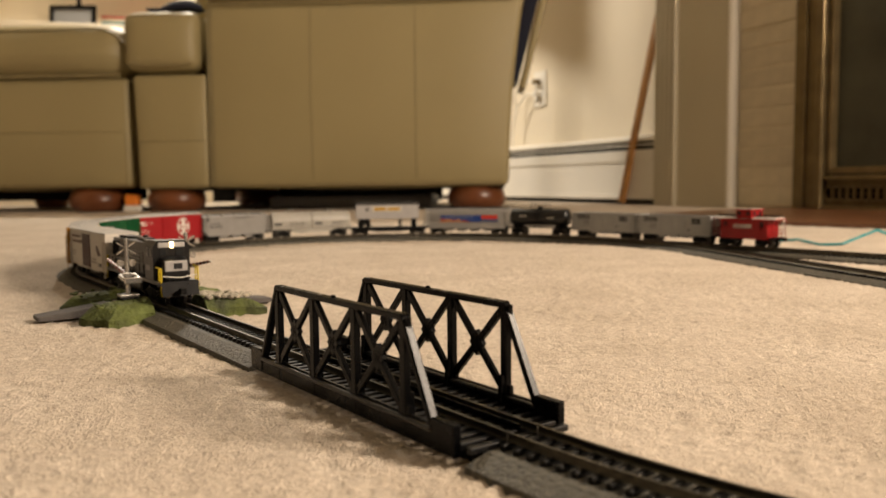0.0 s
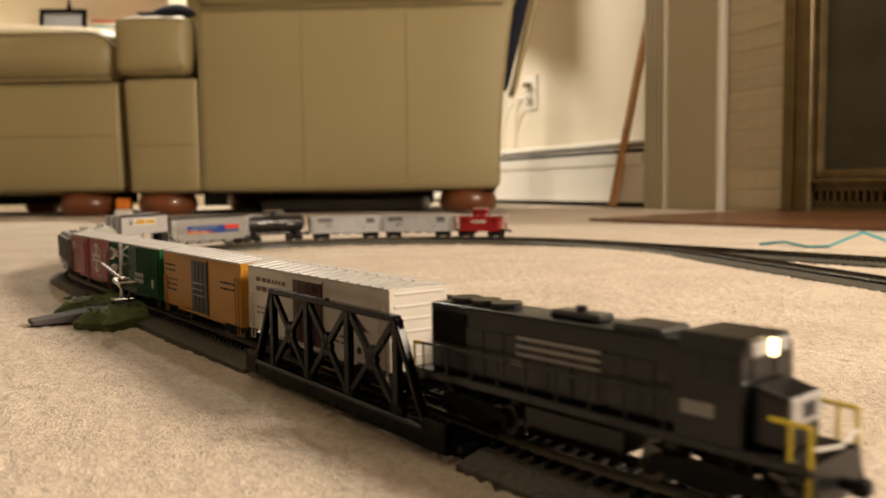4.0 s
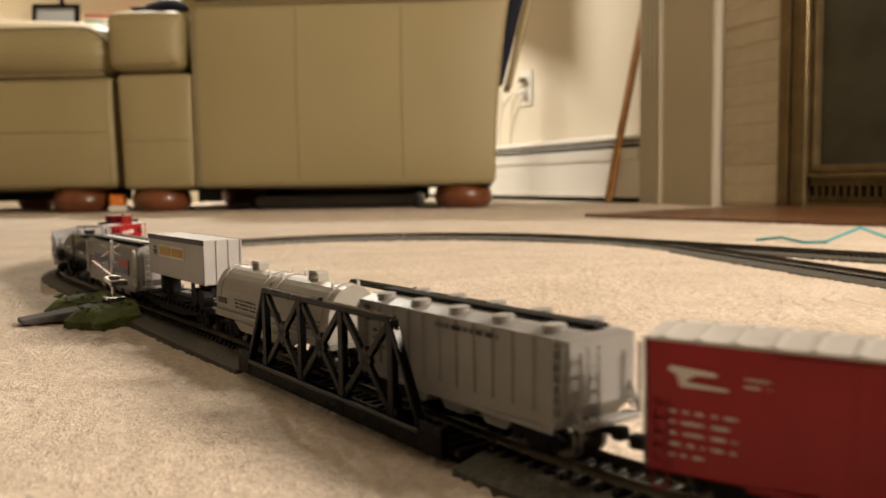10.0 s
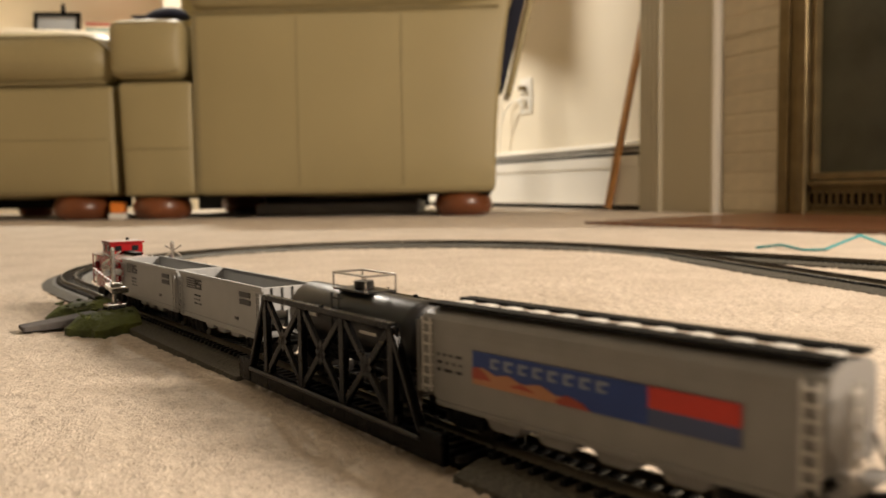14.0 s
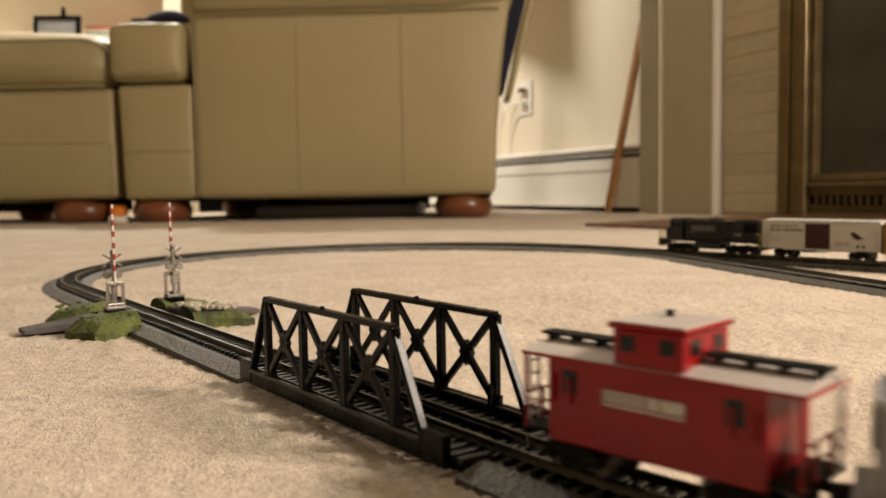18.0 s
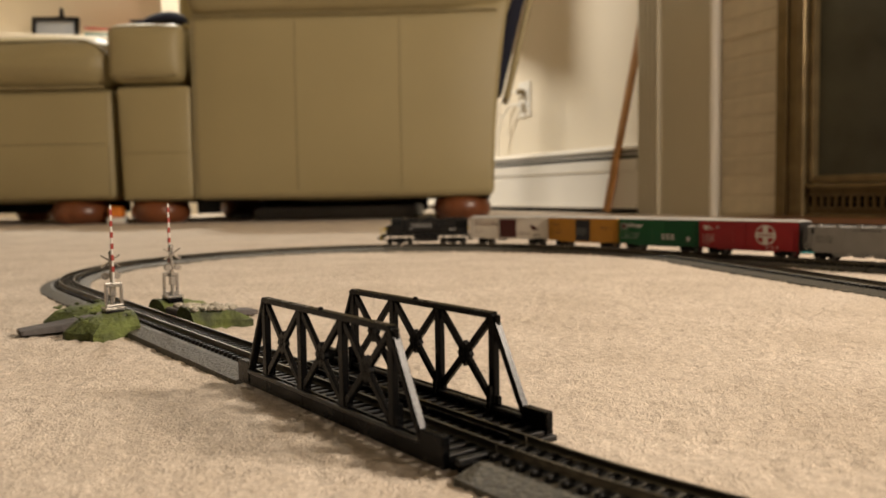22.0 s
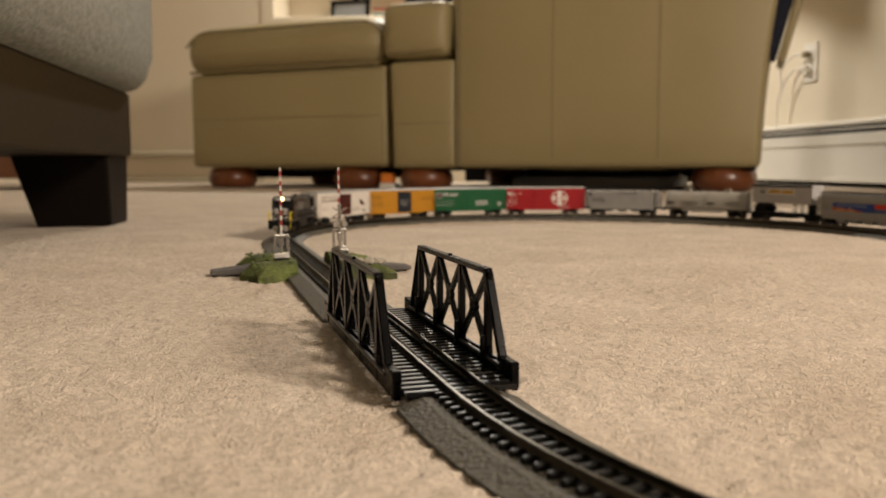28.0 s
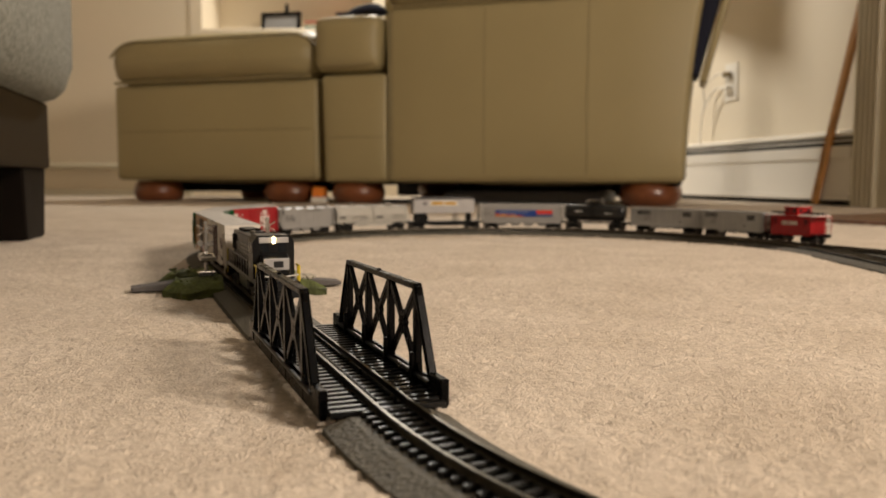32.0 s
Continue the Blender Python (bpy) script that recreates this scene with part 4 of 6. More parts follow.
def coil_car(length):
    w, trucks = wagon("coil_car", "grey model coil car with two rounded hoods", length, length / 2 - 0.017)
    half, wy = length / 2 - 0.0042, 0.0092
    bm = bmesh.new()
    prism(bm, [(-half, 0.0068), (half, 0.0068), (half, 0.0085), (-half, 0.0085)], -wy, wy)
    for s in (-1, 1):
        prism(bm, [(-half + 0.020, 0.0068), (half - 0.020, 0.0068), (half - 0.026, 0.0038), (-half + 0.026, 0.0038)], s * wy - 0.0006, s * wy + 0.0006)
    part("frame", bm, P_COIL, w)
    for k in (-1, 1):
        bm = bmesh.new()
        x0, x1 = (0.0006, half - 0.0012) if k > 0 else (-half + 0.0012, -0.0006)
        n = 14
        ring = [(wy * 0.97 * math.cos(math.pi * i / n), 0.0145 + 0.0105 * math.sin(math.pi * i / n)) for i in range(n + 1)]
        ring = [(wy * 0.97, 0.0086)] + ring + [(-wy * 0.97, 0.0086)]
        prism(bm, ring, x0, x1, Matrix.Rotation(-math.pi / 2, 4, "Z"))
        bmesh.ops.bevel(bm, geom=[e for e in bm.edges if len(e.link_faces) == 2 and e.calc_face_angle(0) > 1.2], offset=0.0012, segments=2, affect="EDGES")
        hood = part("hood", bm, P_COIL, w, smooth=False)
        cx = (x0 + x1) / 2
        bm = bmesh.new()
        prism(bm, [(cx - 0.0034, 0.0242), (cx - 0.0026, 0.0242), (cx - 0.0025, 0.0262), (cx - 0.0018, 0.0268), (cx + 0.0018, 0.0268), (cx + 0.0025, 0.0262), (cx + 0.0026, 0.0242), (cx + 0.0034, 0.0242), (cx + 0.0031, 0.0270), (cx + 0.0021, 0.0277), (cx - 0.0021, 0.0277), (cx - 0.0031, 0.0270)], -0.0020, 0.0020)
        part("lifting_bracket", bm, P_COIL, hood)
        for e in (-1, 1):
            bm = bmesh.new()
            x = cx + e * (x1 - x0) * 0.40
            outer = [(wy * 1.005 * math.cos(math.pi * i / n), 0.0145 + 0.0110 * math.sin(math.pi * i / n)) for i in range(n + 1)]
            inner = [(wy * 0.96 * math.cos(math.pi * i / n), 0.0145 + 0.0103 * math.sin(math.pi * i / n)) for i in range(n, -1, -1)]
            prism(bm, outer + inner, x - 0.0005, x + 0.0005, Matrix.Rotation(-math.pi / 2, 4, "Z"))
            part("hood_band", bm, P_COIL, hood)
            bm = bmesh.new()
            for s in (-1, 1):
                prism(bm, [(x - 0.0008, 0.0228), (x + 0.0008, 0.0228), (x, 0.0262)], s * 0.0045 - 0.0004, s * 0.0045 + 0.0004)
            part("guide_ear", bm, P_COIL, hood)
    for s in (-1, 1):
        bm = bmesh.new()
        beam(bm, (-half, s * (wy + 0.0006), 0.0092), (half, s * (wy + 0.0006), 0.0092), 0.0014, 0.0006)
        part("walkway", bm, P_COIL, w)
    rng = random.Random(5)
    marks(w, "lettering", P_INK, [(-0.0425, -0.0345, 0.0118, 0.0139), (0.0035, 0.0115, 0.0118, 0.0139)] + text_rows(rng, -0.026, -0.008, 0.0140, 3, 0.0007, 0.0013) + text_rows(rng, 0.022, 0.039, 0.0140, 3, 0.0007, 0.0013), wy * 0.97 + 0.0002)
    underframe(w, half - 0.004)
    return w, trucks


def flat_car(length):
    w, trucks = wagon("flat_car", "black model flat car carrying a silver trailer", length, length / 2 - 0.017)
    half, wy = length / 2 - 0.0042, 0.0092
    bm = bmesh.new()
    box(bm, -half, half, -wy, wy, 0.0050, 0.0064, 0.0003)
    for s in (-1, 1):
        prism(bm, [(-half, 0.0052), (half, 0.0052), (half - 0.012, 0.0044), (half * 0.3, 0.0020), (-half * 0.3, 0.0020), (-half + 0.012, 0.0044)], s * wy - 0.0006, s * wy + 0.0006)
    part("deck", bm, UNDER, w)
    for i in range(16):
        for s in (-1, 1):
            bm = bmesh.new()
            x = -half + 2 * half * (i + 0.5) / 16
            box(bm, x - 0.0006, x + 0.0006, s * wy - 0.0010, s * wy + 0.0010, 0.0048, 0.0066)
            part("stake_pocket", bm, UNDER, w)
    bm = bmesh.new()
    box(bm, -0.034, -0.028, -0.004, 0.004, 0.0064, 0.0160, 0.0006)
    part("trailer_hitch", bm, UNDER, w)
    underframe(w, half - 0.004)
    # the trailer rests on the deck: ahead end on the hitch, tail end on its wheels
    z0, z1, y = 0.0158, 0.0334, 0.0082
    x0, x1 = -0.0366, 0.0392
    bm = bmesh.new()
    box(bm, x0, x1, -y, y, z0, z1, 0.0004)
    t = part("trailer_body", bm, P_TRAILER, w, "silver box trailer")
    for s in (-1, 1):
        bm = bmesh.new()
        box(bm, x0 - 0.0001, x1 + 0.0001, s * y - 0.0003, s * y + 0.0003, z1 - 0.0020, z1 + 0.0001)
        part("top_rail", bm, P_INK, t, "black top rail")
    for k in range(4):
        yy = -y + 0.0004 + k * (2 * y - 0.0008) / 3
        bm = bmesh.new()
        box(bm, x1 - 0.0002, x1 + 0.0004, yy - 0.0003, yy + 0.0003, z0, z1)
        part("door_bar", bm, P_TRAILER, t)
    marks(w, "trailer_band", P_LETTER, [(-0.0195, 0.0150, 0.0242, 0.0292)], y + 0.0002, "pale name band")
    marks(w, "trailer_name", P_AMBER, [(-0.0180, -0.0030, 0.0250, 0.0286), (-0.0012, 0.0135, 0.0250, 0.0284)], y + 0.0004, "amber name bar")
    marks(w, "trailer_badge", P_INK, [(-0.0278, -0.0242, 0.0248, 0.0254), (-0.0285, -0.0235, 0.0258, 0.0268), (-0.0270, -0.0250, 0.0274, 0.0284)], y + 0.0003)
    for x in (x1 - 0.0055, x1 - 0.0138):
        for s in (-1, 1):
            bm = bmesh.new()
            rod(bm, (x, s * 0.0080, 0.0102), (x, s * 0.0040, 0.0102), 0.0038, 18)
            part("trailer_wheel", bm, UNDER, w, "black trailer tyre")
    bm = bmesh.new()
    box(bm, x1 - 0.0165, x1 - 0.0025, -0.0050, 0.0050, 0.0105, z0 + 0.0002, 0.0005)
    part("axle_carriage", bm, UNDER, w)
    for s in (-1, 1):
        bm = bmesh.new()
        rod(bm, (-0.0125, s * 0.005, 0.0064), (-0.0125, s * 0.005, z0), 0.0005, 6)
        rod(bm, (-0.0155, s * 0.005, 0.0064), (-0.0155, s * 0.005, z0), 0.0005, 6)
        box(bm, -0.017, -0.011, s * 0.005 - 0.001, s * 0.005 + 0.001, 0.0062, 0.0068)
        part("landing_leg", bm, UNDER, w)
    return w, trucks


def tank_car(length):
    w, trucks = wagon("tank_car", "glossy black model tank car with a railed dome platform", length, length / 2 - 0.015)
    half = length / 2 - 0.0045
    bm = bmesh.new()
    n, prof = 22, []
    for i in range(7):
        a = math.pi / 2 * i / 6
        prof.append((half - 0.004 + 0.004 * math.cos(math.pi / 2 - a) * 0 + 0.0038 * math.cos(a), 0.0092 * math.sin(a)))
    prof = [(x, max(r, 0.0002)) for x, r in prof]
    prof = prof + [(-x, r) for x, r in reversed(prof)]
    rings = [[bm.verts.new((x, r * math.cos(2 * math.pi * k / n), 0.0172 + r * math.sin(2 * math.pi * k / n))) for k in range(n)] for x, r in prof]
    for r0, r1 in zip(rings[:-1], rings[1:]):
        for k in range(n):
            bm.faces.new((r0[k], r0[(k + 1) % n], r1[(k + 1) % n], r1[k]))
    bm.faces.new(rings[0])
    bm.faces.new(rings[-1])
    part("tank", bm, P_TANK, w, smooth=True)
    bm = bmesh.new()
    rod(bm, (0, 0, 0.0255), (0, 0, 0.0290), 0.0030, 16)
    part("dome", bm, P_TANK, w)
    bm = bmesh.new()
    box(bm, -0.009, 0.009, -0.0052, 0.0052, 0.0262, 0.0267)
    part("platform", bm, P_TANK, w)
    bm = bmesh.new()
    pts = [(-0.009, -0.0052), (0.009, -0.0052), (0.009, 0.0052), (-0.009, 0.0052), (-0.009, -0.0052)]
    tube_path(bm, [(x, y, 0.0312) for x, y in pts], 0.00035, 6)
    for x, y in pts[:4]:
        rod(bm, (x, y, 0.0265), (x, y, 0.0312), 0.00035, 6)
    part("platform_rail", bm, SILVER, w, "thin metal railing")
    bm = bmesh.new()
    box(bm, -half, half, -0.0030, 0.0030, 0.0058, 0.0074, 0.0003)
    for x in (-half + 0.010, half - 0.010):
        box(bm, x - 0.003, x + 0.003, -0.0082, 0.0082, 0.0060, 0.0105, 0.0004)
    for e in (-1, 1):
        box(bm, e * half - 0.002, e * half + 0.002, -0.0092, 0.0092, 0.0062, 0.0074, 0.0003)
    part("frame", bm, UNDER, w)
    for s in (-1, 1):
        bm = bmesh.new()
        tube_path(bm, [(-half, s * 0.0092, 0.0108), (half, s * 0.0092, 0.0108)], 0.00035, 6)
        for e in (-1, 1):
            rod(bm, (e * half, s * 0.0092, 0.0068), (e * half, s * 0.0092, 0.0108), 0.00035, 6)
        part("side_rail", bm, UNDER, w)
        ladder(w, 0.0, s * 0.0088, 0.0065, 0.0262, 7, UNDER, s * 0.0012, 0.004)
    rng = random.Random(8)
    for s in (-1, 1):
        bm = bmesh.new()
        for x0, x1, z0, z1 in [(-0.020, -0.0165, 0.0180, 0.0192), (-0.0155, -0.0125, 0.0180, 0.0192), (0.012, 0.020, 0.0165, 0.0172)]:
            box(bm, x0 * -s, x1 * -s, s * 0.0092 - 0.0003, s * 0.0092 + 0.0002, z0, z1)
        part("lettering", bm, P_LETTER, w)
    return w, trucks


def coal_hopper(length, label):
    w, trucks = wagon("coal_hopper", label, length, length / 2 - 0.0155)
    half, wy, top, z0 = length / 2 - 0.0036, 0.0098, 0.0230, 0.0066
    mat = P_COOLGREY
    th = 0.0006
    for s in (-1, 1):
        bm = bmesh.new()
        box(bm, -half, half, s * (wy - th / 2) - th / 2, s * (wy - th / 2) + th / 2, z0, top, 0.0002)
        side = part("side", bm, mat, w)
        bm = bmesh.new()
        box(bm, -half, half, s * wy - 0.0006, s * wy + 0.0006, top - 0.0012, top + 0.0003, 0.0002)
        part("top_rail", bm, mat, side)
        bm = bmesh.new()
        box(bm, -half, half, s * wy - 0.0005, s * wy + 0.0005, z0 - 0.0014, z0 + 0.0006, 0.0002)
        part("side_sill", bm, mat, side)
        for i in range(11) if s > 0 else ():
            x = -half + 0.006 + (2 * half - 0.012) * i / 10
            bm = bmesh.new()
            box(bm, x - 0.0004, x + 0.0004, s * wy - 0.0003, s * wy + 0.0003, z0, top - 0.001)
            part("side_post", bm, mat, side)
        for e in (-1, 1):
            ladder(w, e * (half - 0.0022), s * wy, z0 - 0.001, top - 0.002, 6, mat, s * 0.0008)
    for e in (-1, 1):
        bm = bmesh.new()
        box(bm, e * half - th, e * half, -wy, wy, 0.0150, top + 0.0002, 0.0002) if e > 0 else box(bm, -half, -half + th, -wy, wy, 0.0150, top + 0.0002, 0.0002)
        for y in (-0.006, -0.002, 0.002, 0.006):
            box(bm, e * half - 0.0005, e * half + 0.0007, y - 0.0004, y + 0.0004, 0.0150, top)
        part("end_wall", bm, mat, w)
        bm = bmesh.new()
        prism(bm, [(e * half, 0.0160), (e * (half - 0.0008), 0.0168), (e * (half - 0.020), 0.0098), (e * (half - 0.019), 0.0090)], -wy + 0.0006, wy - 0.0006)
        part("slope_sheet", bm, mat, w)
        bm = bmesh.new()
        box(bm, e * half - 0.003, e * half + 0.001, -0.0088, 0.0088, 0.0064, 0.0078, 0.0002)
        for y in (-0.0085, 0.0, 0.0085):
            beam(bm, (e * (half - 0.0002), y, 0.0076), (e * (half - 0.0002), y, 0.0155), 0.0006, 0.0006, up=(0, 1, 0))
        part("end_sill", bm, mat, w)
        end_ladder(w, e * half, e * 0.0055, 0.0078, top - 0.002, 6, P_LETTER)
    bm = bmesh.new()
    box(bm, -half + 0.019, half - 0.019, -wy + 0.001, wy - 0.001, 0.0086, 0.0096)
    part("floor_sheet", bm, mat, w)
    for i in range(3):
        x = (i - 1) * (2 * half - 0.040) / 3
        bm = bmesh.new()
        prism(bm, [(x - 0.0080, 0.0086), (x + 0.0080, 0.0086), (x + 0.0025, 0.0030), (x - 0.0025, 0.0030)], -wy * 0.86, wy * 0.86)
        part("hopper_bay", bm, mat, w)
    bm = bmesh.new()
    box(bm, -half, half, -0.0016, 0.0016, 0.0050, 0.0076)
    part("underframe", bm, UNDER, w)
    rng = random.Random(9)
    lines = [(-half + 0.0075, -half + 0.0155, 0.0172 + 0.0009 * k, 0.0177 + 0.0009 * k) for k in range(5)]
    marks(w, "side_mark", P_INK, lines + [(-half + 0.0160, -half + 0.0172, 0.0172, 0.0211), (-half + 0.0180, -half + 0.0222, 0.0172, 0.0181), (-half + 0.0180, -half + 0.0222, 0.0188, 0.0196), (-half + 0.0180, -half + 0.0222, 0.0203, 0.0211), (-half + 0.0180, -half + 0.0190, 0.0192, 0.0208), (-half + 0.0212, -half + 0.0222, 0.0176, 0.0192)], wy + 0.0002)
    marks(w, "lettering", P_INK, text_rows(rng, -half + 0.015, -half + 0.022, 0.0145, 3, 0.0008, 0.0016) + [(half - 0.0180, half - 0.0095, 0.0186, 0.0204), (half - 0.0180, half - 0.0095, 0.0160, 0.0178), (half - 0.0220, half - 0.0195, 0.0100, 0.0110)], wy + 0.0002)
    return w, trucks


def caboose(length):
    w, trucks = wagon("caboose", "bright red model caboose with a roof cupola", length, length / 2 - 0.0165)
    half, wy, z0, top = length / 2 - 0.0110, 0.0092, 0.0050, 0.0218
    bm = bmesh.new()
    box(bm, -half, half, -wy, wy, z0, top, 0.0003)
    b = part("body", bm, P_CABOOSE, w)
    bm = bmesh.new()
    prism(bm, [(-wy - 0.0003, top - 0.0004), (wy + 0.0003, top - 0.0004), (wy + 0.0003, top + 0.0003), (-wy - 0.0003, top + 0.0003)], -half - 0.0070, half + 0.0070, Matrix.Rotation(math.pi / 2, 4, "Z"))
    r = part("eave", bm, P_CABOOSE, w)
    bm = bmesh.new()
    prism(bm, [(-wy - 0.0001, top + 0.0003), (wy + 0.0001, top + 0.0003), (wy * 0.6, top + 0.0013), (0, top + 0.0018), (-wy * 0.6, top + 0.0013)], -half - 0.0066, half + 0.0066, Matrix.Rotation(math.pi / 2, 4, "Z"))
    part("roof", bm, P_PALE_ROOF, w, "pale grey roof")
    for x0, x1 in ((-half - 0.0075, -0.0085), (0.0085, half + 0.0075)):
        bm = bmesh.new()
        box(bm, x0, x1, -0.0022, 0.0022, top + 0.0028, top + 0.0034)
        walkway = part("roof_walk", bm, UNDER, w, "dark raised roof walk")
        for x in np.linspace(x0 + 0.002, x1 - 0.002, 4):
            bm = bmesh.new()
            box(bm, x - 0.0003, x + 0.0003, -0.0020, 0.0020, top + 0.0014, top + 0.0029)
            part("walk_bracket", bm, UNDER, walkway)
    bm = bmesh.new()
    box(bm, -0.0080, 0.0080, -wy + 0.0004, wy - 0.0004, top, 0.0290, 0.0003)
    c = part("cupola", bm, P_CABOOSE, w)
    bm = bmesh.new()
    box(bm, -0.0090, 0.0090, -wy - 0.0004, wy + 0.0004, 0.0290, 0.0300, 0.0004)
    part("cupola_rim", bm, P_CABOOSE, c)
    bm = bmesh.new()
    box(bm, -0.0084, 0.0084, -wy + 0.0002, wy - 0.0002, 0.0299, 0.0303, 0.0002)
    part("cupola_roof", bm, P_PALE_ROOF, c, "pale grey roof")
    bm = bmesh.new()
    rod(bm, (-0.002, 0.003, 0.0298), (-0.002, 0.003, 0.0315), 0.0009, 8)
    part("chimney", bm, UNDER, c)
    for s in (-1, 1):
        for x in (-0.0045, 0.0045):
            bm = bmesh.new()
            box(bm, x - 0.0016, x + 0.0016, s * (wy - 0.0004) - 0.0002, s * (wy - 0.0004) + 0.0002, 0.0250, 0.0278)
            part("cupola_window", bm, P_WINDOW, c)
        for x in (-half + 0.006, half - 0.006):
            bm = bmesh.new()
            box(bm, x - 0.0018, x + 0.0018, s * wy - 0.0002, s * wy + 0.0002, 0.0150, 0.0195)
            p = part("window", bm, P_WINDOW, b)
            bm = bmesh.new()
            for a in (-0.0020, 0.0020):
                box(bm, x + a - 0.0003, x + a + 0.0003, s * wy - 0.0004, s * wy + 0.0004, 0.0147, 0.0198)
            part("window_frame", bm, P_CABOOSE, p)
    for e in (-1, 1):
        for y in (-0.0045, 0.0045):
            bm = bmesh.new()
            box(bm, e * 0.0080 - 0.0002, e * 0.0080 + 0.0002, y - 0.0018, y + 0.0018, 0.0250, 0.0278)
            part("cupola_window", bm, P_WINDOW, c)
        bm = bmesh.new()
        box(bm, e * half - 0.0002, e * half + 0.0002, -0.0018, 0.0018, 0.0090, 0.0200)
        part("end_door", bm, P_CABOOSE, w)
        bm = bmesh.new()
        box(bm, e * half, e * (half + 0.0068), -wy, wy, 0.0062, 0.0070) if e > 0 else box(bm, -half - 0.0068, -half, -wy, wy, 0.0062, 0.0070)
        part("end_platform", bm, UNDER, w)
        bm = bmesh.new()
        x = e * (half + 0.0062)
        for y in (-wy, -0.0035, 0.0035, wy):
            rod(bm, (x, y, 0.0066), (x, y, 0.0135 if abs(y) < wy else top), 0.0004, 6)
        for z in (0.0105, 0.0135):
            rod(bm, (x, -wy, z), (x, wy, z), 0.0003, 6)
        part("end_railing", bm, P_CABOOSE if e < 0 else P_CABOOSE, w)
        end_ladder(w, x, e * 0.0055, 0.0070, top + 0.002, 6, P_LETTER)
    lines = [(-0.0100, 0.0, 0.0150 + 0.0006 * k, 0.01535 + 0.0006 * k) for k in range(4)]
    marks(w, "side_mark", P_LETTER, lines + [(0.0005, 0.0030, 0.0150, 0.0172), (0.0035, 0.0085, 0.0150, 0.0172), (-0.0100, 0.0085, 0.0142, 0.0146)], wy + 0.0002)
    underframe(w, half)
    return w, trucks


rng = random.Random(2)
white_car = boxcar("white model boxcar with a dark brown door", 0.099, P_WHITE, P_ROOF, P_BROWN, (-0.0100, 0.0090), z0=0.0056)
marks(white_car[0], "lettering", P_FADED_BROWN, text_rows(rng, -0.0385, -0.0160, 0.0228, 1, 0.0019, 0.003) + text_rows(rng, -0.0385, -0.0125, 0.0195, 1, 0.0022, 0.003) + text_rows(rng, -0.0385, -0.030, 0.0135, 2, 0.0008, 0.0018) + text_rows(rng, 0.0115, 0.0245, 0.0115, 2, 0.0008, 0.0018), 0.0100)
decal(white_car[0], "bird_mark", P_BROWN, [[(0.0245, 0.0192), (0.0262, 0.0202), (0.0282, 0.0192), (0.0330, 0.0158), (0.0355, 0.0148), (0.0325, 0.0150), (0.0296, 0.0140), (0.0268, 0.0152), (0.0252, 0.0174)]], 0.0100, "small brown bird emblem")
decal(white_car[0], "data_dot", P_BLUEBLACK, [[(x + 0.0011 * math.cos(a), 0.0092 + 0.0011 * math.sin(a)) for a in np.linspace(0, 5.5, 8)] for x in (0.0300, 0.0340)], 0.0100)
yellow_car = boxcar("mustard yellow model boxcar with a blue-black door", 0.101, P_YELLOW, P_ROOF, P_BLUEBLACK, (-0.0078, 0.0114))
marks(yellow_car[0], "lettering", P_INK, text_rows(rng, -0.044, -0.030, 0.0215, 2, 0.0010, 0.0022) + text_rows(rng, -0.042, -0.028, 0.0155, 3, 0.0008, 0.0022) + text_rows(rng, 0.026, 0.040, 0.0190, 2, 0.0010, 0.0022), 0.0100)
marks(yellow_car[0], "door_lettering", P_LETTER, text_rows(rng, -0.0048, 0.008, 0.0165, 3, 0.0005, 0.0024), 0.0106)
green_car = boxcar("dark green model boxcar with a grey emblem", 0.110, P_GREEN, P_ROOF, P_GREEN, (-0.006, 0.010), ribs=26)
marks(green_car[0], "emblem", P_ROOF, [(-0.048, -0.040, 0.0178, 0.0236)], 0.0100)
marks(green_car[0], "emblem_panel", P_BROWN, [(-0.0472, -0.0408, 0.0186, 0.0228)], 0.0102)
marks(green_car[0], "name_bar", P_ROOF, [(-0.0390, -0.0305, 0.0222, 0.0234), (-0.0390, -0.0305, 0.0204, 0.0217), (-0.0290, -0.0180, 0.0214, 0.0226), (-0.0290, -0.0205, 0.0198, 0.0210)], 0.0103)
marks(green_car[0], "lettering", P_ROOF, text_rows(rng, -0.0475, -0.024, 0.0140, 3, 0.0007, 0.0022) + [(0.0060 + 0.0058 * k, 0.0103 + 0.0058 * k, 0.0098 + 0.0028 * r, 0.0117 + 0.0028 * r) for k in range(3) for r in (0, 1)], 0.0103)
marks(green_car[0], "placard", P_ROOF, [(0.0370, 0.0410, 0.0088, 0.0128)], 0.0102)
red_car = boxcar("dark red model boxcar with a round white cross emblem", 0.104, P_RED, P_ROOF, P_RED, (-0.013, -0.001), ends=P_BLACK)


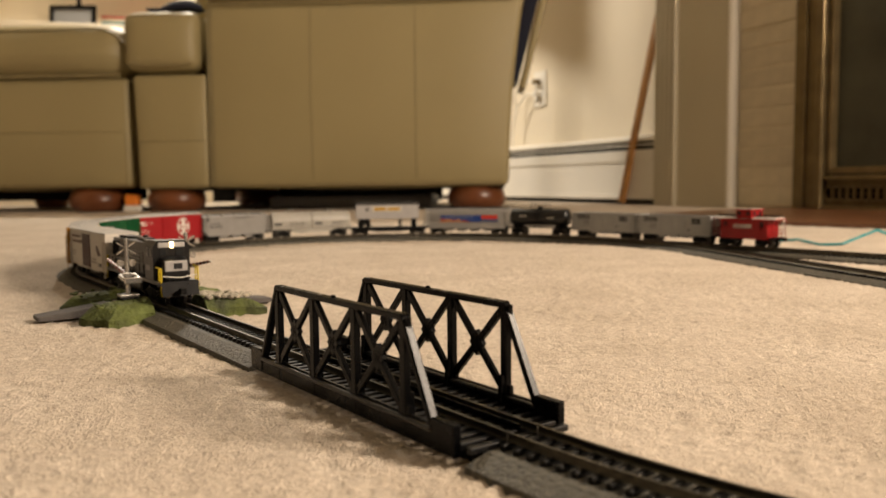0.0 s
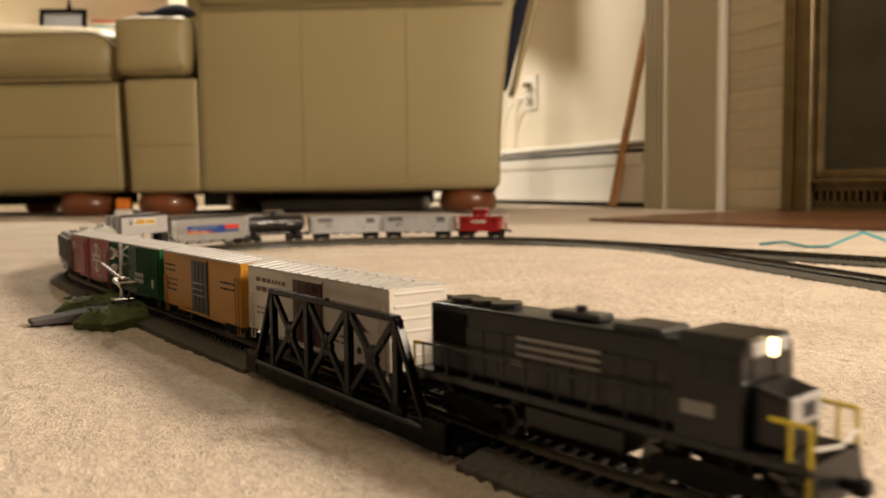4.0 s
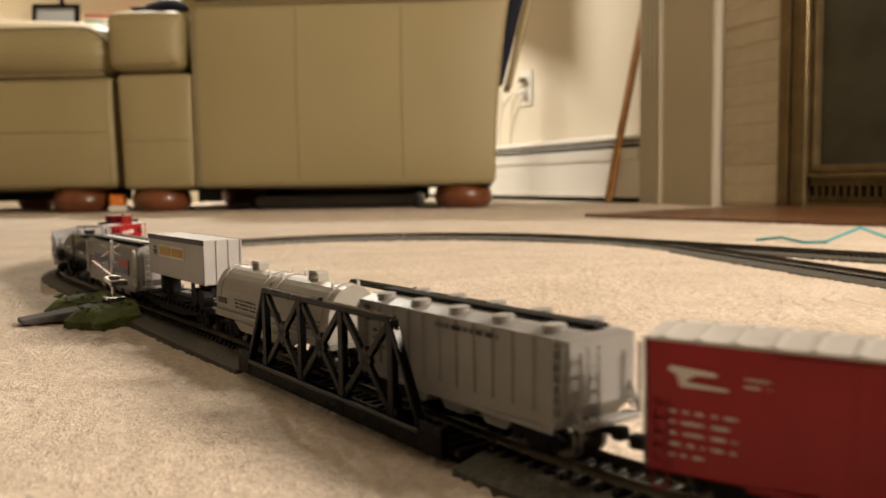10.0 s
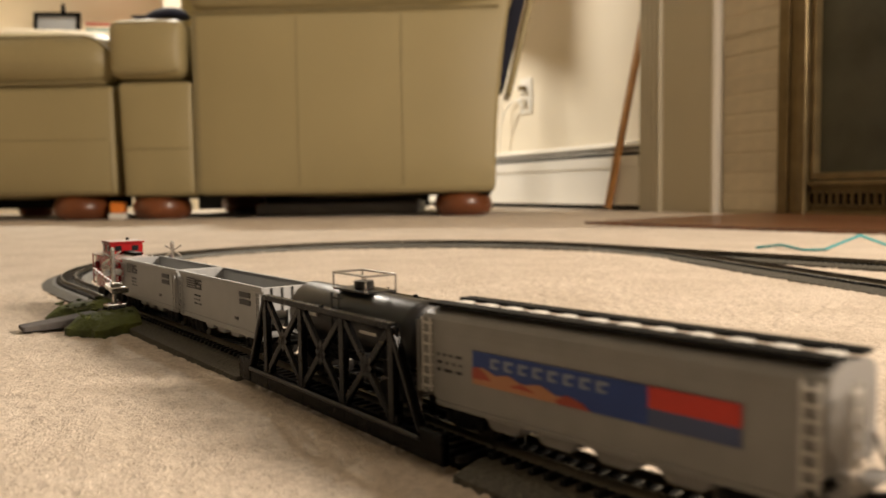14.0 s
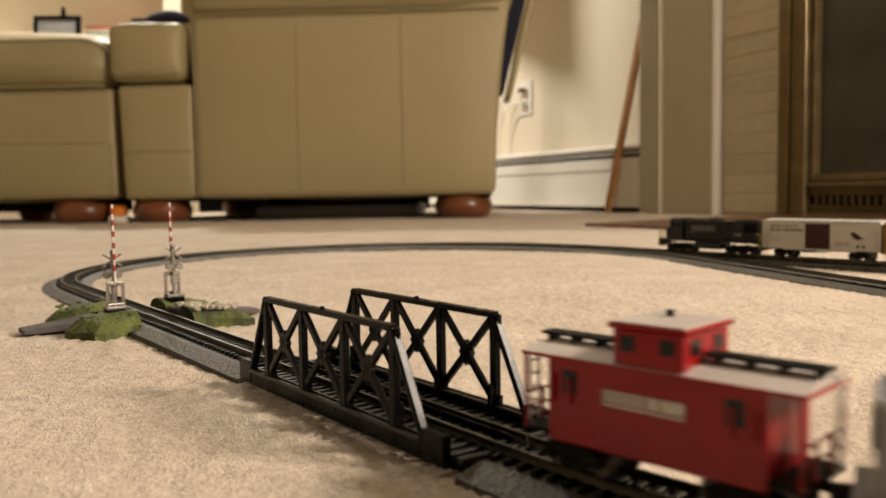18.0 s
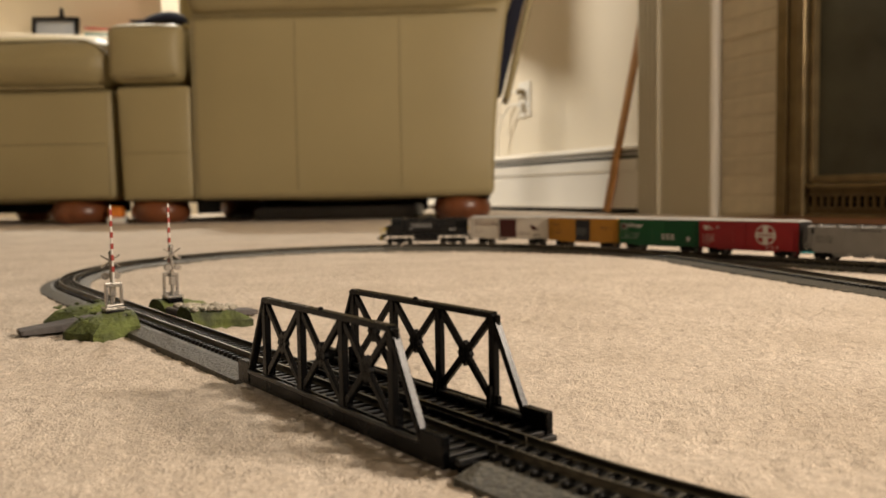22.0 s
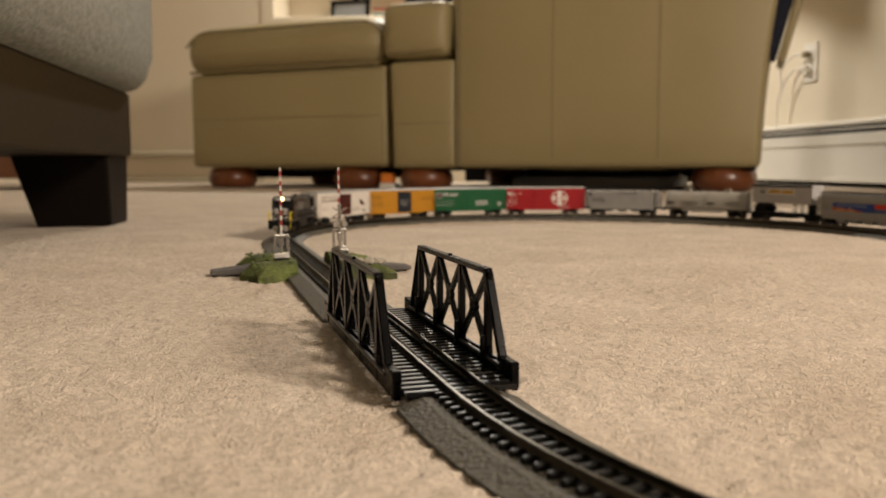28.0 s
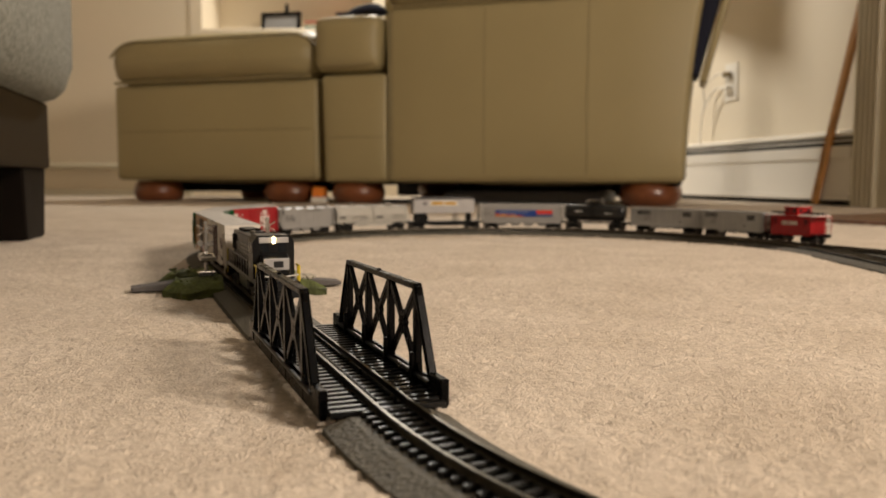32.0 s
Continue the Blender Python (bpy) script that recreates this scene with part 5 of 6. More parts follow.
def round_cross(w, x, z, r, y, wide=1.16):
    """A round white cross emblem with four red quarters, on both sides."""
    for s in (-1, 1):
        bm = bmesh.new()
        rod(bm, (-s * x, s * (y - 0.0001), z), (-s * x, s * (y + 0.00015), z), r, 28)
        bm.verts.ensure_lookup_table()
        for v in bm.verts[-56:]:
            v.co.x = -s * x + (v.co.x + s * x) * wide
        part("emblem", bm, P_LETTER, w, "round white emblem")
        bm = bmesh.new()
        for qx in (-1, 1):
            for qz in (-1, 1):
                pts = [(-s * x + qx * 0.26 * r * wide, z + qz * 0.26 * r)]
                for i in range(6):
                    a = math.radians(18 + 54 * i / 5)
                    pts.append((-s * x + qx * r * 0.88 * wide * math.cos(a), z + qz * r * 0.88 * math.sin(a)))
                prism(bm, pts, s * (y + 0.0001), s * (y + 0.0003))
        part("emblem_field", bm, P_RED, w)


round_cross(red_car[0], 0.0180, 0.0165, 0.0081, 0.0099)
decal(red_car[0], "cross_name", P_RED, [[(0.0107, 0.0160), (0.0255, 0.0160), (0.0255, 0.0169), (0.0107, 0.0169)]], 0.0103)
decal(red_car[0], "swash", P_LETTER, [[(-0.0430, 0.0232), (-0.0350, 0.0226), (-0.0350, 0.0219), (-0.0385, 0.0219), (-0.0405, 0.0206), (-0.0330, 0.0202), (-0.0330, 0.0197), (-0.0412, 0.0197), (-0.0418, 0.0216), (-0.0435, 0.0224)]], 0.0100)
marks(red_car[0], "lettering", P_LETTER, text_rows(rng, -0.0430, -0.0370, 0.0150, 5, 0.0008, 0.0019) + text_rows(rng, -0.0355, -0.0315, 0.0150, 4, 0.0008, 0.0019) + text_rows(rng, -0.030, -0.026, 0.0220, 2, 0.0006, 0.0012) + text_rows(rng, 0.018, 0.030, 0.0066, 2, 0.0008, 0.0016), 0.0100)


def fitted(car, k):
    """Draws a car out along its length by k, its bogies apart from that."""
    w, trucks = car
    for ob in w.children:
        if ob in trucks:
            continue
        for o in (ob, *ob.children):
            for v in o.data.vertices:
                v.co.x *= k
                v.co.y *= 0.95
                v.co.z += 0.0015
    for t in trucks:
        for o in (t, *t.children):
            for v in o.data.vertices:
                v.co.z *= 1.22
    w["trucks"] = w["trucks"] * k
    return car


# each car with the place of its middle along the loop when the clock starts, from the front
CARS = [
    (fitted(loco(), 0.83), -0.3872),
    (fitted(white_car, 1.015), -0.4858),
    (fitted(yellow_car, 0.945), -0.5788),
    (fitted(green_car, 0.861), -0.6704),
    (fitted(red_car, 0.95), -0.7600),
    (fitted(covered_hopper("light grey model covered hopper with round hatches", 0.093), 0.918), -0.8507),
    (fitted(coil_car(0.100), 0.97), -0.9436),
    (fitted(flat_car(0.104), 0.91), -1.0342),
    (fitted(covered_hopper("light grey model covered hopper with a blue and red mural", 0.104, True), 0.995), -1.1259),
    (fitted(tank_car(0.078), 1.01), -1.2086),
    (fitted(coal_hopper(0.082, "pale grey open-top model coal hopper standing empty"), 1.085), -1.2934),
    (fitted(coal_hopper(0.082, "pale grey open-top model coal hopper standing empty"), 1.085), -1.3764),
    (fitted(caboose(0.071), 0.905), -1.4480),
]
# how far the train has gone, by seconds: it runs a little faster in the second half
CLOCK = (0.0, 1.5, 3.0, 4.5, 6.0, 7.0, 8.0, 9.0, 10.0, 11.0, 12.0, 13.0, 14.0, 15.5, 17.0, 18.0, 20.0, 22.0, 24.5, 27.0, 30.0, 32.0)
GONE = (0.0, 0.1135, 0.2270, 0.3343, 0.4435, 0.5126, 0.5844, 0.6560, 0.7298, 0.8056, 0.8868, 0.9643, 1.0392, 1.1652, 1.2894, 1.3762, 1.5408, 1.7093, 1.9157, 2.1166, 2.3495, 2.5048)


# ---- the room: heater, socket, fireplace, hearth ----
def cushion(bm, x0, x1, y0, y1, z0, z1, r, puff=0.0, seg=4):
    """A stuffed block: rounded edges, its faces swelling by puff."""
    vs = box(bm, x0, x1, y0, y1, z0, z1, 0.0)
    es = list({e for v in vs for e in v.link_edges})
    bmesh.ops.subdivide_edges(bm, edges=es, cuts=9, use_grid_fill=True)
    cx, cy, cz = (x0 + x1) / 2, (y0 + y1) / 2, (z0 + z1) / 2
    hx, hy, hz = (x1 - x0) / 2, (y1 - y0) / 2, (z1 - z0) / 2
    def grade(u, h):
        """Moves the cuts so that two of them lie within the rounding."""
        k = round((u + 1) * 5) - 5
        side = -1 if k < 0 else 1
        return side * (0, 0.33 * (h - r), 0.66 * (h - r), h - r, h - 0.3 * r, h)[abs(k)]

    for v in bm.verts:
        v.co = Vector((cx + grade((v.co.x - cx) / hx, hx), cy + grade((v.co.y - cy) / hy, hy), cz + grade((v.co.z - cz) / hz, hz)))
        a, b, c = (v.co.x - cx) / hx, (v.co.y - cy) / hy, (v.co.z - cz) / hz
        ix = max(-(hx - r), min(hx - r, v.co.x - cx))
        iy = max(-(hy - r), min(hy - r, v.co.y - cy))
        iz = max(-(hz - r), min(hz - r, v.co.z - cz))
        d = Vector((v.co.x - cx - ix, v.co.y - cy - iy, v.co.z - cz - iz))
        if d.length > 1e-9:
            d = d.normalized() * r
        p = Vector((cx + ix, cy + iy, cz + iz)) + d
        swell = puff * (1 - a * a) * (1 - c * c) if abs(b) > 0.99 else 0
        lift = puff * (1 - a * a) * (1 - b * b) if abs(c) > 0.99 else 0
        p.y += math.copysign(swell, b)
        p.z += math.copysign(lift, c)
        v.co = p


def heater():
    h = thing("baseboard_heater", WALL_M, "white enamelled baseboard heater along the wall", "baseboard heater")
    x0, x1 = -1.75, 0.050
    bm = bmesh.new()
    box(bm, x0, x1, 0.0, 0.012, 0.02, 0.176)
    part("back_plate", bm, WHITE, h)
    bm = bmesh.new()
    prism(bm, [(0.0, 0.176), (0.050, 0.170), (0.052, 0.176), (0.012, 0.188), (0.0, 0.188)], x0, x1, Matrix.Rotation(math.pi / 2, 4, "Z") @ Matrix.Diagonal((1, -1, 1, 1)))
    part("top_cover", bm, WHITE, h)
    # Black block stands for the shade inside the open slot.
    bm = bmesh.new()
    box(bm, x0, x1, 0.012, 0.044, 0.150, 0.170)
    part("fin_slot", bm, UNDER, h, "heater slot with its shade as a black block")
    bm = bmesh.new()
    beam(bm, (x0, 0.046, 0.160), (x1, 0.046, 0.160), 0.006, 0.004)
    part("damper", bm, WHITE, h)
    bm = bmesh.new()
    box(bm, x0, x1, 0.050, 0.056, 0.116, 0.147, 0.001)
    part("upper_lip", bm, WHITE, h)
    bm = bmesh.new()
    box(bm, x0, x1, 0.046, 0.052, 0.026, 0.118, 0.001)
    part("front_cover", bm, WHITE, h)
    bm = bmesh.new()
    box(bm, x0, x1, 0.046, 0.057, 0.014, 0.026, 0.001)
    part("lower_lip", bm, WHITE, h)
    # Black block stands for the shade in the gap at the floor.
    bm = bmesh.new()
    box(bm, x0, x1, 0.012, 0.040, 0.005, 0.020)
    part("toe_space", bm, UNDER, h)
    b = thing("baseboard_heater", BACK_M, "white enamelled baseboard heater under the back wall", "baseboard heater")
    bm = bmesh.new()
    box(bm, -3.0, -0.10, 0.0, 0.05, 0.02, 0.145, 0.002)
    part("front_cover", bm, WHITE, b)
    # The slot's shade again, drawn as a black block.
    bm = bmesh.new()
    box(bm, -3.0, -0.10, 0.0, 0.044, 0.145, 0.170)
    part("fin_slot", bm, UNDER, b)
    bm = bmesh.new()
    box(bm, -3.0, -0.10, 0.0, 0.052, 0.170, 0.186, 0.002)
    part("top_cover", bm, WHITE, b)


def socket():
    o = thing("wall_socket", WALL_M @ Matrix.Translation((-0.588, 0, 0.372)), "white double wall socket with two plugs in it", "wall socket")
    bm = bmesh.new()
    box(bm, -0.036, 0.036, 0.0, 0.006, -0.058, 0.058, 0.002, 2)
    part("plate", bm, WHITE, o)
    for z in (-0.022, 0.022):
        bm = bmesh.new()
        box(bm, -0.017, 0.017, 0.004, 0.0085, z - 0.0145, z + 0.0145, 0.003, 2)
        s = part("receptacle", bm, WHITE, o)
        bm = bmesh.new()
        for x in (-0.006, 0.006):
            box(bm, x - 0.001, x + 0.001, 0.008, 0.0088, z - 0.001, z + 0.007)
        part("slot", bm, UNDER, s)
    for z, mat, lab in ((0.024, BRASS, "small brown plug"), (-0.018, WHITE, "white plug")):
        bm = bmesh.new()
        box(bm, -0.014, 0.010, 0.008, 0.028, z - 0.008, z + 0.008, 0.003, 2)
        part("plug", bm, mat, o, lab)
    for z, reach, drop in ((0.024, 0.105, 0.10), (-0.018, 0.118, 0.30)):
        bm = bmesh.new()
        pts = []
        for i in range(19):
            k = i / 18
            out = reach * (1 - (1 - min(1.0, k * 1.35)) ** 2)
            pts.append((-0.012 - out, 0.024 + 0.012 * math.sin(k * 3), z + 0.006 * math.sin(min(1.0, k * 4) * math.pi) - drop * k ** 2.0))
        tube_path(bm, pts, 0.0032, 8)
        part("cord", bm, WHITE, o, "white cord")


FIRE_DIR = Vector((0.45, -0.893, 0)).normalized()
FIRE_M = Matrix((FIRE_DIR, Vector((-FIRE_DIR.y, FIRE_DIR.x, 0)) * -1, (0, 0, 1))).transposed().to_4x4()
FIRE_M.translation = Vector((0.695, 1.728, 0))


def fireplace():
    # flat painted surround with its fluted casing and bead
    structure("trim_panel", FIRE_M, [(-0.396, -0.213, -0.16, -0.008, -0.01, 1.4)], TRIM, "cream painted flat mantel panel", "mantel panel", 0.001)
    c = thing("door_casing", FIRE_M, "cream painted fluted mantel casing", "casing")
    bm = bmesh.new()
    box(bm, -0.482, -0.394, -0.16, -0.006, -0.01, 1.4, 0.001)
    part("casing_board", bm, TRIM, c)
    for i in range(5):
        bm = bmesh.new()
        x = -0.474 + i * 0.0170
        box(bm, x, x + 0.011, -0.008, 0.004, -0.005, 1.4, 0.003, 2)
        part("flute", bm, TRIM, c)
    b = thing("corner_bead", FIRE_M, "glossy cream quarter-round bead", "moulding")
    bm = bmesh.new()
    rod(bm, (-0.203, -0.006, -0.005), (-0.203, -0.006, 1.4), 0.013, 16)
    part("bead", bm, WHITE, b)
    # painted brick, course by course
    w = structure("brick_surround", FIRE_M, [(-0.197, 1.2, -0.16, -0.0142, -0.01, 1.4)], MORTAR, "cream painted brick fireplace surround")
    meshes = {}
    rng = random.Random(6)
    for course in range(28):
        z = 0.004 + course * 0.0435
        x = -0.193
        while x < 0.02:
            x0, x1 = max(x, -0.193), min(x + 0.216, 0.03)
            if x1 - x0 > 0.01:
                key = (round(x1 - x0, 3), rng.randint(0, 2))
                if key not in meshes:
                    bm = bmesh.new()
                    box(bm, 0, x1 - x0, -0.03, 0, 0, 0.0405, 0.004, 2)
                    for v in bm.verts:
                        v.co += Vector((0, rng.uniform(-0.0008, 0.0008), rng.uniform(-0.0006, 0.0006)))
                    me = bpy.data.meshes.new("brick")
                    bm.to_mesh(me)
                    bm.free()
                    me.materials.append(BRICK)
                    meshes[key] = me
                ob = new("brick", meshes[key])
                ob.parent = w
                ob.matrix_basis = pose(x0, -0.012 + rng.uniform(-0.0015, 0.0015), z)
            x += 0.22
    # brass fire screen with its doors and fretwork
    f = thing("fire_screen", FIRE_M @ Matrix.Translation((-0.010, 0, 0)), "antique brass fireplace screen with smoked glass with its reflections put into the colour doors", "fireplace screen")
    bm = bmesh.new()
    box(bm, 0.002, 0.030, -0.02, 0.016, -0.003, 1.0, 0.003, 2)
    box(bm, 0.026, 0.064, -0.02, 0.010, -0.003, 1.0, 0.003, 2)
    box(bm, 0.058, 0.074, -0.02, 0.018, -0.003, 1.0, 0.002, 2)
    part("side_frame", bm, BRASS, f)
    bm = bmesh.new()
    box(bm, 0.074, 1.1, -0.02, 0.012, -0.003, 0.010, 0.002)
    box(bm, 0.074, 1.1, -0.02, 0.012, 0.060, 0.070, 0.002)
    part("bottom_rail", bm, BRASS, f)
    bm = bmesh.new()
    box(bm, 0.074, 1.1, -0.03, -0.012, 0.008, 0.062)
    part("fret_backing", bm, UNDER, f)
    for i in range(34):
        x = 0.086 + i * 0.0165
        bm = bmesh.new()
        n = 12
        loops = [[bm.verts.new((x + (0.0105 + du) * math.cos(2 * math.pi * k / n), dy, 0.035 + (0.0135 + du) * math.sin(2 * math.pi * k / n))) for k in range(n)] for du, dy in ((-0.0015, 0.0030), (0.0015, 0.0030), (0.0015, 0.0070), (-0.0015, 0.0070))]
        for q in range(4):
            for k in range(n):
                bm.faces.new((loops[q][k], loops[q][(k + 1) % n], loops[(q + 1) % 4][(k + 1) % n], loops[(q + 1) % 4][k]))
        part("fret_ring", bm, BRASS, f)
    for z in (0.0155, 0.0545):
        bm = bmesh.new()
        for i in range(68):
            x = 0.079 + i * 0.0083
            beam(bm, (x, 0.004, z - 0.005), (x + 0.0083, 0.004, z + 0.005), 0.0025, 0.0018, up=(0, 1, 0))
            beam(bm, (x, 0.004, z + 0.005), (x + 0.0083, 0.004, z - 0.005), 0.0025, 0.0018, up=(0, 1, 0))
        part("fret_border", bm, BRASS, f)
    bm = bmesh.new()
    box(bm, 0.075, 0.088, -0.018, 0.006, 0.072, 1.0, 0.002)
    box(bm, 0.088, 1.1, -0.018, 0.006, 0.072, 0.086, 0.002)
    part("door_frame", bm, BRASS, f)
    bm = bmesh.new()
    box(bm, 0.086, 1.1, -0.016, -0.010, 0.084, 1.0)
    part("door_glass", bm, FIRE_GLASS, f, "smoked glass with its reflections put into the colour")
    box_bm = bmesh.new()
    # hearth of oak boards
    apex = Vector((0.240, 1.425, 0))
    run, across = Vector((0.62, -0.785, 0)).normalized(), Vector((0.785, 0.62, 0)).normalized()
    m = Matrix((run, across, (0, 0, 1))).transposed().to_4x4()
    m.translation = apex
    box(box_bm, 0.0, 1.2, 0.0, 0.75, -0.02, 0.0008)
    h = part("hearth", box_bm, WOOD_FLOOR)
    h.matrix_world = m
    tagged(h, "reddish oak board hearth set in the carpet", "wooden floor", kind="structure")
    rng = random.Random(12)
    meshes = {}
    for row in range(13):
        x = -rng.uniform(0, 0.4)
        while x < 1.2:
            ln = rng.choice((0.30, 0.42, 0.55))
            x0, x1 = max(0, x), min(1.2, x + ln)
            if x1 > x0 + 0.01:
                key = round(x1 - x0, 3)
                if key not in meshes:
                    bm = bmesh.new()
                    box(bm, 0, x1 - x0 - 0.001, 0, 0.0565, 0, 0.0045, 0.0007)
                    me = bpy.data.meshes.new("board")
                    bm.to_mesh(me)
                    bm.free()
                    me.materials.append(WOOD_FLOOR)
                    meshes[key] = me
                ob = new("board", meshes[key])
                ob.parent = h
                ob.matrix_basis = pose(x0, row * 0.0575, 0.0002)
            x += ln


heater()
socket()
fireplace()


def leaning_stick():
    s = thing("wooden_stick", WALL_M, "honey-coloured wooden stick leaning against the wall", "stick")
    bm = bmesh.new()
    beam(bm, (-0.062, 0.068, 0.004), (0.096, 0.014, 0.75), 0.022, 0.012, up=(0, 1, 0), bevel=0.002)
    part("shaft", bm, STICK_WOOD, s)


leaning_stick()


def wall_frame():
    s = thing("picture_frame", WALL_M, "narrow white framed picture hung on the wall", "picture frame")
    bm = bmesh.new()
    box(bm, -0.70, -0.675, 0.0, 0.02, 0.60, 1.0, 0.002)
    box(bm, -0.675, -0.45, 0.0, 0.02, 0.985, 1.0, 0.002)
    part("frame", bm, WHITE, s)


wall_frame()


# ---- the sofa and its footstool ----
def bun_foot(parent, x, y, r=0.071, h=0.058):
    bm = bmesh.new()
    n, prof = 26, [(0.0, 0.70), (0.06, 0.84), (0.3, 0.98), (0.55, 1.0), (0.8, 0.93), (0.95, 0.84), (1.0, 0.80)]
    rings = [[bm.verts.new((x + r * q * math.cos(2 * math.pi * k / n), y + r * q * math.sin(2 * math.pi * k / n), h * z)) for k in range(n)] for z, q in prof]
    for r0, r1 in zip(rings[:-1], rings[1:]):
        for k in range(n):
            bm.faces.new((r0[k], r0[(k + 1) % n], r1[(k + 1) % n], r1[k]))
    bm.faces.new(rings[0])
    bm.faces.new(rings[-1])
    part("foot", bm, FOOT_WOOD, parent, "varnished brown bun foot", smooth=True)


def seam(parent, pts, r=0.0022):
    bm = bmesh.new()
    for a, b in zip(pts[:-1], pts[1:]):
        rod(bm, a, b, r, 8, caps=False)
    part("seam", bm, SHADED_SEAM, parent, "stitched seam with its groove shade in darker leather", smooth=True)


def sofa():
    s = thing("sofa", pose(0, 1.93, 0), "beige leather sofa end with stitched panels and bun feet", "sofa")
    bm = bmesh.new()
    cushion(bm, -0.616, 0.100, 0.0, 0.45, 0.056, 0.490, 0.016, 0.010)
    for v in bm.verts:
        k = (v.co.z - 0.056) / 0.434
        if v.co.x > 0.0:
            v.co.x += 0.040 * k * k
            v.co.z += 0.020 * k * max(0, v.co.x) / 0.1
    side = part("side_panel", bm, LEATHER, s, smooth=True)
    for x in (-0.365, -0.118):
        seam(side, [(x, -0.010 * (1 - ((x + 0.258) / 0.358) ** 2) * (1 - ((z - 0.273) / 0.217) ** 2) + 0.0002, z) for z in np.linspace(0.075, 0.475, 21)], 0.0014)
    seam(side, [(-0.611, 0.002, 0.06 + 0.42 * k) for k in np.linspace(0, 1, 10)], 0.0034)
    seam(side, [(-0.603, -0.0002, 0.06 + 0.42 * k) for k in np.linspace(0, 1, 10)], 0.0016)
    seam(side, [(-0.61 + 0.72 * k, -0.004, 0.487) for k in np.linspace(0, 1, 12)], 0.0034)
    seam(side, [(-0.61 + 0.70 * k, -0.001, 0.062) for k in np.linspace(0, 1, 12)], 0.0026)
    bm = bmesh.new()
    cushion(bm, -0.628, 0.150, -0.012, 0.40, 0.488, 0.66, 0.045, 0.012)
    part("arm_pad", bm, LEATHER, s, smooth=True)
    bm = bmesh.new()
    cushion(bm, -0.799, -0.6175, 0.0, 0.45, 0.056, 0.328, 0.012, 0.008)
    for v in bm.verts:
        if v.co.x < -0.75:
            v.co.x += 0.008 * (0.328 - v.co.z) / 0.27
    a = part("front_panel", bm, LEATHER, s, smooth=True)
    seam(a, [(x, -0.008 * (1 - ((x + 0.708) / 0.0907) ** 2) * (1 - ((0.170 - 0.192) / 0.136) ** 2) + 0.0002, 0.170) for x in np.linspace(-0.788, -0.622, 13)], 0.0012)
    seam(a, [(x, -0.001, 0.062) for x in np.linspace(-0.785, -0.62, 8)], 0.003)
    bm = bmesh.new()
    cushion(bm, -0.815, -0.634, -0.010, 0.43, 0.338, 0.474, 0.022, 0.014)
    c = part("seat_cushion", bm, LEATHER, s, smooth=True)
    seam(c, [(x, -0.008 - 0.008 * (1 - ((x + 0.725) / 0.08) ** 2) * 0.25, 0.348 + 0.006 * abs((x + 0.725) / 0.08) ** 4) for x in np.linspace(-0.803, -0.647, 12)], 0.0030)
    seam(c, [(x, -0.006, 0.466 - 0.006 * abs((x + 0.725) / 0.08) ** 4) for x in np.linspace(-0.803, -0.647, 12)], 0.0030)
    # Unseen panel added to cast the shadow on the wall by the socket.
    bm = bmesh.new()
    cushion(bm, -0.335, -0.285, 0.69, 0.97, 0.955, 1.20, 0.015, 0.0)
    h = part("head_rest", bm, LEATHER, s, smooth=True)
    # Rod that holds the added panel to the slab below.
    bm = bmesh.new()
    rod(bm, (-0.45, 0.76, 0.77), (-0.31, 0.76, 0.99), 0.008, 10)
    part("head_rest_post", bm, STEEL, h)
    # Black block added to stop lamp light leaking under the sofa.
    bm = bmesh.new()
    box(bm, -0.78, -0.10, 0.44, 0.80, 0.048, 0.22, 0.01)
    part("base_frame", bm, UNDER, s)
    # Black strip added for the shade in the gap below the sofa.
    bm = bmesh.new()
    box(bm, -0.866, -0.10, 0.74, 0.78, 0.008, 0.06, 0.004)
    part("rear_rail", bm, UNDER, s)
    # Unseen slab added to carry the light blockers.
    bm = bmesh.new()
    cushion(bm, -0.80, -0.42, 0.43, 0.82, 0.06, 0.80, 0.03, 0.0)
    part("sofa_back", bm, LEATHER, s, smooth=True)
    # Unseen block added to keep the corner lamp off the mantel panel.
    bm = bmesh.new()
    cushion(bm, -0.62, -0.42, 0.45, 0.63, 0.79, 1.20, 0.03, 0.0)
    part("back_cushion", bm, LEATHER, s, smooth=True)
    bm = bmesh.new()
    box(bm, -0.78, 0.09, 0.03, 0.44, 0.050, 0.060)
    part("dust_cover", bm, UNDER, s)
    bm = bmesh.new()
    m = Matrix.Translation((0.106, 0.10, 0.30)) @ Matrix.Rotation(radians(14), 4, "Y")
    cushion(bm, 0.022, 0.038, 0.0, 0.14, 0.0, 0.62, 0.007, 0.0)
    for v in bm.verts:
        v.co = m @ v.co
    part("back_rest", bm, LEATHER, s, smooth=True)
    for x, y in ((0.022, 0.075), (-0.727, 0.075), (0.022, 0.37), (-0.70, 0.70)):
        bun_foot(s, x, y)
    bm = bmesh.new()
    m = Matrix.Translation((0.104, 0.10, 0.31)) @ Matrix.Rotation(radians(14), 4, "Y")
    cushion(bm, -0.014, 0.021, 0.0, 0.13, 0.0, 0.58, 0.010, 0.0)
    for v in bm.verts:
        v.co = m @ v.co
    t = part("throw", bm, NAVY)
    t.matrix_world = pose(0, 1.93, 0)
    tagged(t, "dark navy blanket hanging down behind the sofa end", "blanket")


